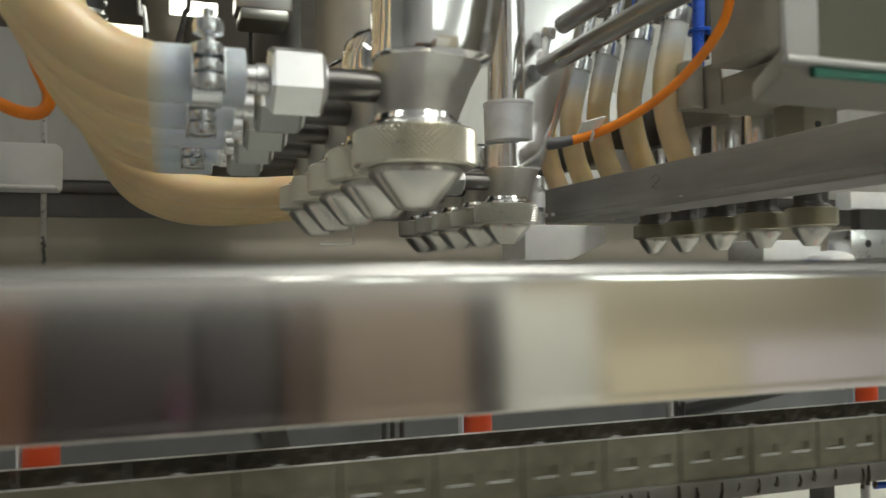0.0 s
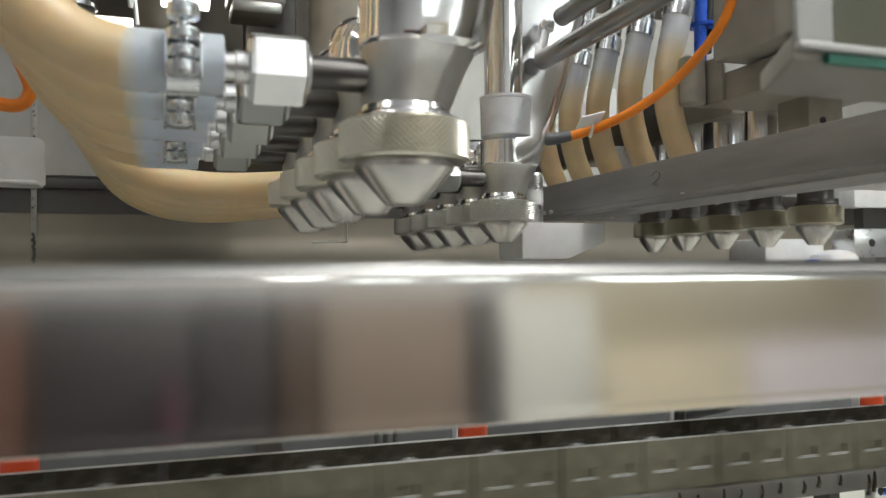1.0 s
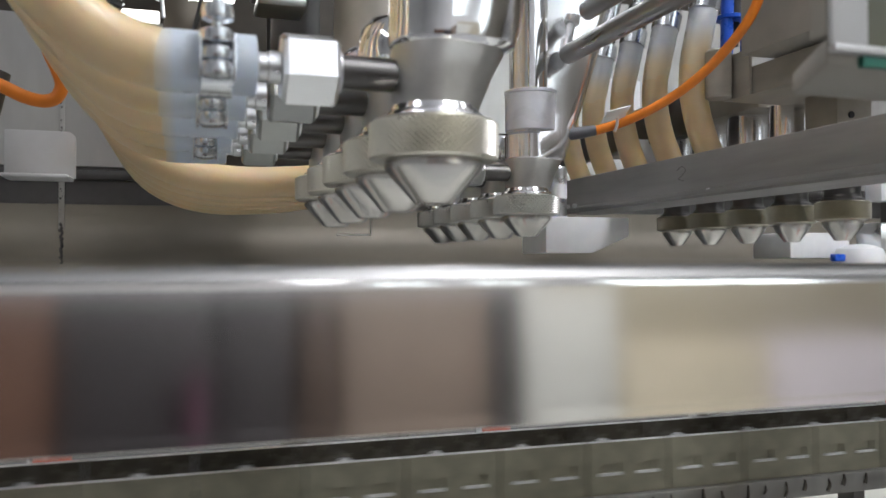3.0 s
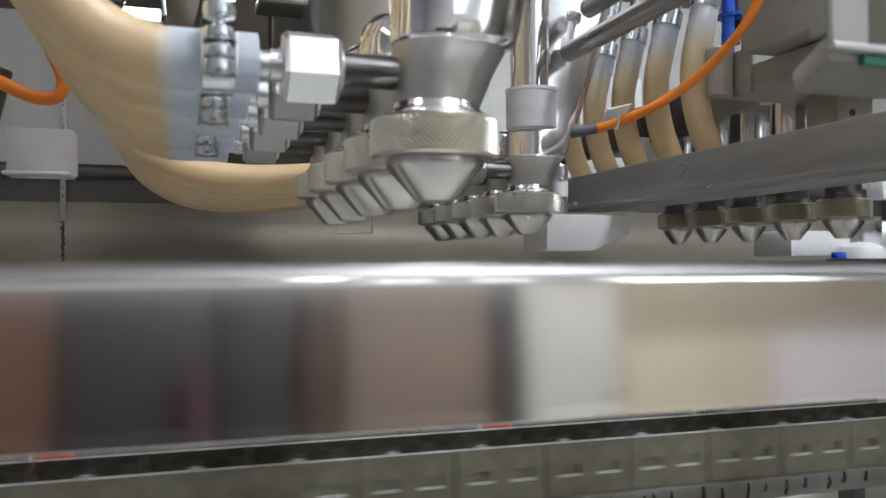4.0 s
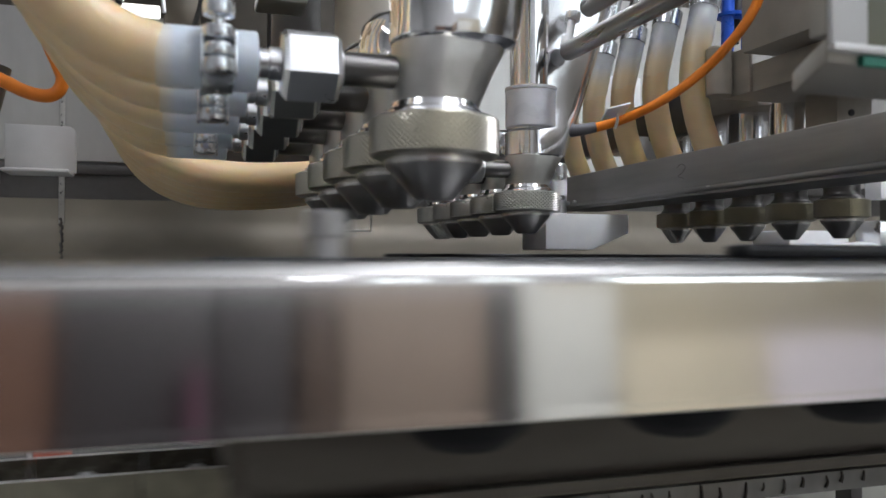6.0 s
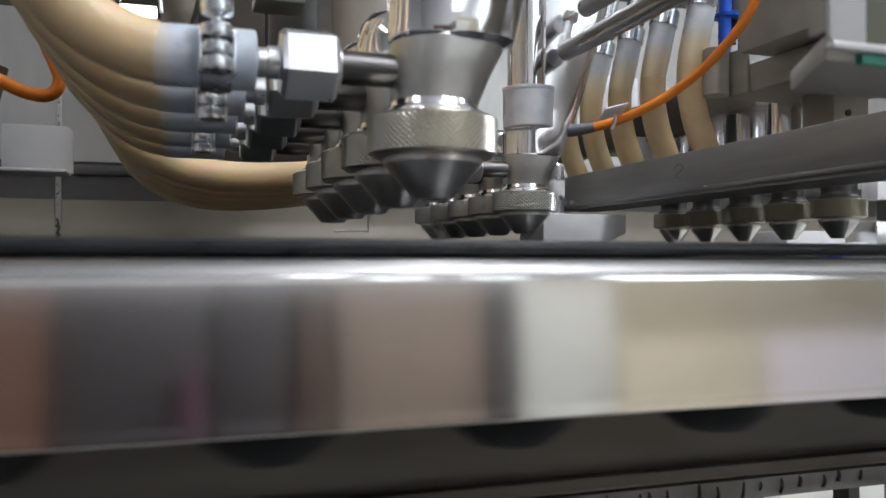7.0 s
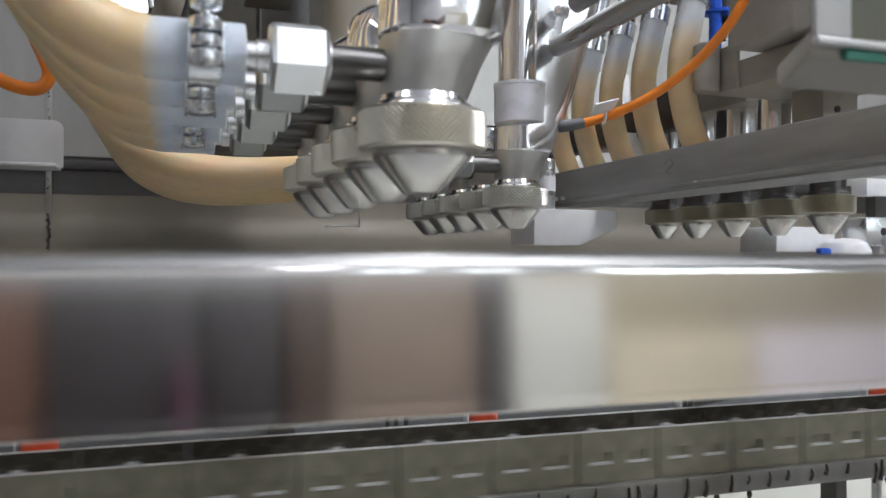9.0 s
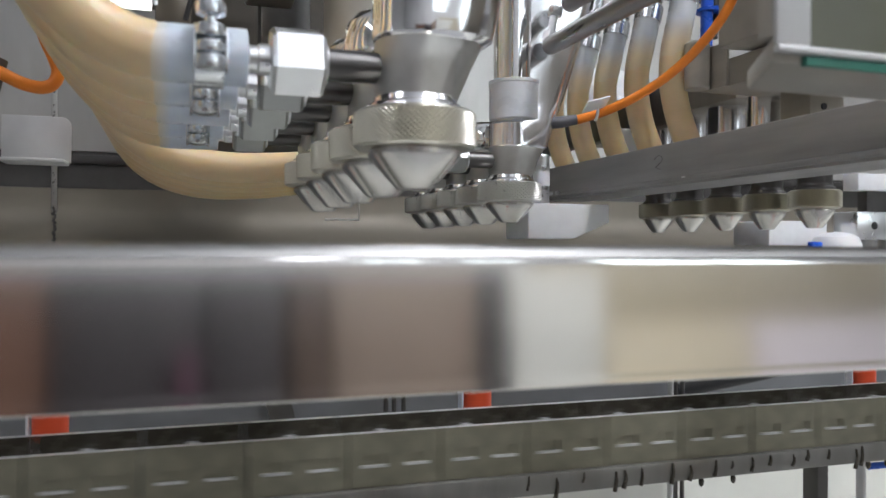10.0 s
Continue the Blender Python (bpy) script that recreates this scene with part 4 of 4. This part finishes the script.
    for k in range(6):
        a = math.pi / 2 * k / 5
        o.append((-0.0705 - 0.006 + 0.006 * math.cos(a), 1.0872 + 0.006 * math.sin(a)))
    o.append((-0.116, 1.0932))
    part("plate", prism(bmesh.new(), o, 0.626, 0.629, 0.0005), SATIN, t)
    part("flange", block(-0.113, -0.0715, 0.595, 0.626, 1.0575, 1.0600, bevel=0.001), SATIN, t)
    part("foot", lathe(bmesh.new(), [(0.010, 1.050), (0.010, 1.0575)], 24, at(-0.125, 0.607, 0)), RUBBER, t)
    single("sensor", tube(bmesh.new(), [(-0.128, 0.60, 1.085), (-0.118, 0.60, 1.128)], 0.011, 24, 1), DARKSTEEL, "dark cylindrical proximity sensor", "sensor")


def build_housing():
    t = thing("machine_housing", "stainless steel machine housing with seams", "machine")
    Y = 1.144
    # foot curves out to catch light from above: the brightening is in the shape
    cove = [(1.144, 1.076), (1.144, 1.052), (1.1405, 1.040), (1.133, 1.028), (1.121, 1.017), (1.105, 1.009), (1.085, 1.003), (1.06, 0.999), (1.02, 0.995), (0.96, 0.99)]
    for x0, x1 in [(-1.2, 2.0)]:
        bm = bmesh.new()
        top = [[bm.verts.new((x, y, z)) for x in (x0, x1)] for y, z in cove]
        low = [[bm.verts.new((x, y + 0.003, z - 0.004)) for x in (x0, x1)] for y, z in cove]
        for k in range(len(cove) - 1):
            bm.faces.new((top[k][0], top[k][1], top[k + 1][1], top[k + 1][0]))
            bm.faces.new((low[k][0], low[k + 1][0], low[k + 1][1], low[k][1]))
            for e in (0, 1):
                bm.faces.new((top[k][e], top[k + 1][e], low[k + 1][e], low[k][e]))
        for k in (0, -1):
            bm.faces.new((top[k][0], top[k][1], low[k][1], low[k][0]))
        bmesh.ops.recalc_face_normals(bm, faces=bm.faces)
        part("lower_panel", bm, SKIRT, t, "stained stainless lower panel, foot curved to catch light")
    part("lower_back", block(-1.2, 2.0, Y + 0.006, Y + 0.01, 0.0, 1.076), PANEL, t)
    part("seam", block(-0.1505, -0.1435, Y - 0.003, Y + 0.0, 1.04, 1.30, bevel=0.001), CAST, t, "rough weld seam")
    rnd = random.Random(9)
    bm = bmesh.new()
    for i in range(130):
        z = 0.999 + i * 0.0024
        yb = Y
        for (ya, za), (yc, zc) in zip(cove, cove[1:]):
            if zc <= z <= za:
                yb = ya + (yc - ya) * (za - z) / (za - zc)
        xb = -0.147 + 0.13 * (Y - yb)
        bmesh.ops.create_icosphere(bm, subdivisions=1, radius=0.0016 + 0.0013 * rnd.random(), matrix=at(xb + 0.0012 * rnd.uniform(-1, 1), yb - 0.001, z))
    ob = part("weld_bead", bm, DARKSTEEL, t)
    ob["kind"] = "stuff"
    # channel and lip are coloured darker than the panels around them
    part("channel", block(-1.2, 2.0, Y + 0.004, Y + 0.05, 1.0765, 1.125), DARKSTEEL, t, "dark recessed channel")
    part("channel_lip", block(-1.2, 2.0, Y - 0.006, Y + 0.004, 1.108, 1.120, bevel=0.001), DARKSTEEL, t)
    part("upper_panel", block(-1.2, 0.02, Y + 0.0, Y + 0.01, 1.1255, 1.32), PANEL, t, "pale stainless upper panel")
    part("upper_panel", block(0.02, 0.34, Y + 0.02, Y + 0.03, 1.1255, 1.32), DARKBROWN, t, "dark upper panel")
    part("upper_panel", block(0.34, 2.0, Y + 0.02, Y + 0.03, 1.1255, 1.42), PANEL, t, "pale stainless upper panel")
    for x0, x1 in ((-1.25, -1.2), (2.0, 2.05)):
        # the conveyor runs through an opening in each side
        part("side_panel", block(x0, x1, 0.30, 0.815, 0.0, 0.69), PANEL, t)
        part("side_panel", block(x0, x1, 0.30, 0.815, 1.05, 1.9), PANEL, t)
        part("side_panel", block(x0, x1, 0.845, Y, 0.0, 1.9), PANEL, t)
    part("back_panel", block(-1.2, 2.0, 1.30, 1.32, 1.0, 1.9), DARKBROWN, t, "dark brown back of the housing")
    # unseen cover, added to keep ceiling light off the housing's inside
    part("shade_roof", block(-1.2, 2.0, 0.85, 1.32, 1.86, 1.9), DARKBROWN, t)
    part("header", block(-1.2, 2.0, 0.30, 0.34, 1.75, 1.9), BRUSHED, t)
    # dark upright plates and small boxes behind the hoses
    part("post", block(-0.02, 0.02, 0.95, 0.99, 1.11, 1.7, bevel=0.003), DARKBROWN, t)
    part("post", block(0.10, 0.16, 0.98, 1.02, 1.11, 1.7, bevel=0.003), DARKSTEEL, t)
    s = thing("solenoid_valve", "grey solenoid valve with a dark window", "valve", (0.094, 0.80, 1.262), "valves")
    part("body", block(-0.028, 0.028, 0, 0.04, 0.0, 0.07, bevel=0.003), BRUSHED, s)
    part("window", block(-0.011, 0.006, -0.002, 0, 0.014, 0.026), RUBBER, s, "dark window")
    part("base", block(-0.024, 0.024, -0.004, 0.044, -0.012, 0.0, bevel=0.003), HEX_DULL, s)
    part("rod", lathe(bmesh.new(), [(0.006, 0.07), (0.006, 0.45)], 16, at(0, 0.02, 0)), ZINC, s)
    single("work_lamp", block(-0.025, 0.025, 0, 0.02, 0, 0.012, bevel=0.002), DIFFUSER, "small lit white work lamp", "lamp", place=(0.03, 0.90, 1.285))
    single("light_diffuser", block(-0.022, 0.022, 0, 0.012, 0, 0.012, bevel=0.002), DIFFUSER_SOFT, "small lit white work lamp", "lamp", place=(-0.045, 0.93, 1.262))
    q = thing("hose_coupling", "dark ribbed hose coupling with steel rings", "coupling", (-0.078, 0.90, 1.262))
    part("body", lathe(bmesh.new(), [(0.017, 0.0), (0.019, 0.002), (0.019, 0.24), (0.017, 0.242)], 30), RUBBER, q)
    for i in range(6):
        part("ring", lathe(bmesh.new(), [(0.0195, 0.0), (0.0215, 0.0015), (0.0215, 0.0055), (0.0195, 0.007)], 30, at(0, 0, 0.006 + 0.016 * i)), ZINC, q, "zinc ring")
    part("stem", lathe(bmesh.new(), [(0.007, 0.242), (0.007, 0.597)], 16), ZINC, q)
    single("curved_wire", tube(bmesh.new(), [(-0.018, 0.90, 1.258), (-0.021, 0.90, 1.285), (-0.027, 0.90, 1.33), (-0.027, 0.90, 1.859)], 0.0022, 10), HEX, "bright bent steel wire", "wire")
    single("cable", tube(bmesh.new(), [(0.012, 0.90, 1.245), (0.020, 0.90, 1.28), (0.026, 0.90, 1.35), (0.026, 0.90, 1.859)], 0.0028, 10), RUBBER, "black cable hanging behind the hoses", "cable")
    single("support_tube", lathe(bmesh.new(), [(0.045, 1.15), (0.045, 1.9)], 40), CASEGREY, "pale grey support tube behind the nozzles", "tube", place=(0.19, 0.80, 0))


build_setting()
build_room_behind()
build_rail()
build_guide()
build_under()
build_machine()
build_housing()
build_nozzles()
chain = build_chain()
tray = build_tray()


# ---------------------------------------------------------------- movement
def motions():
    # the carrier's leading edge passes x = 0.188 at 5.5 s
    start = 0.188 + CHAIN_SPEED * 5.5
    walk(tray, [(t, pose(start - CHAIN_SPEED * t, 0, 0)) for t in (0, 2, 4, 6, 8, 10)])
    walk(chain, [(t, pose(-0.35 - CHAIN_SPEED * t, 0, -0.0045)) for t in (0, 2, 4, 6, 8, 10)])


motions()
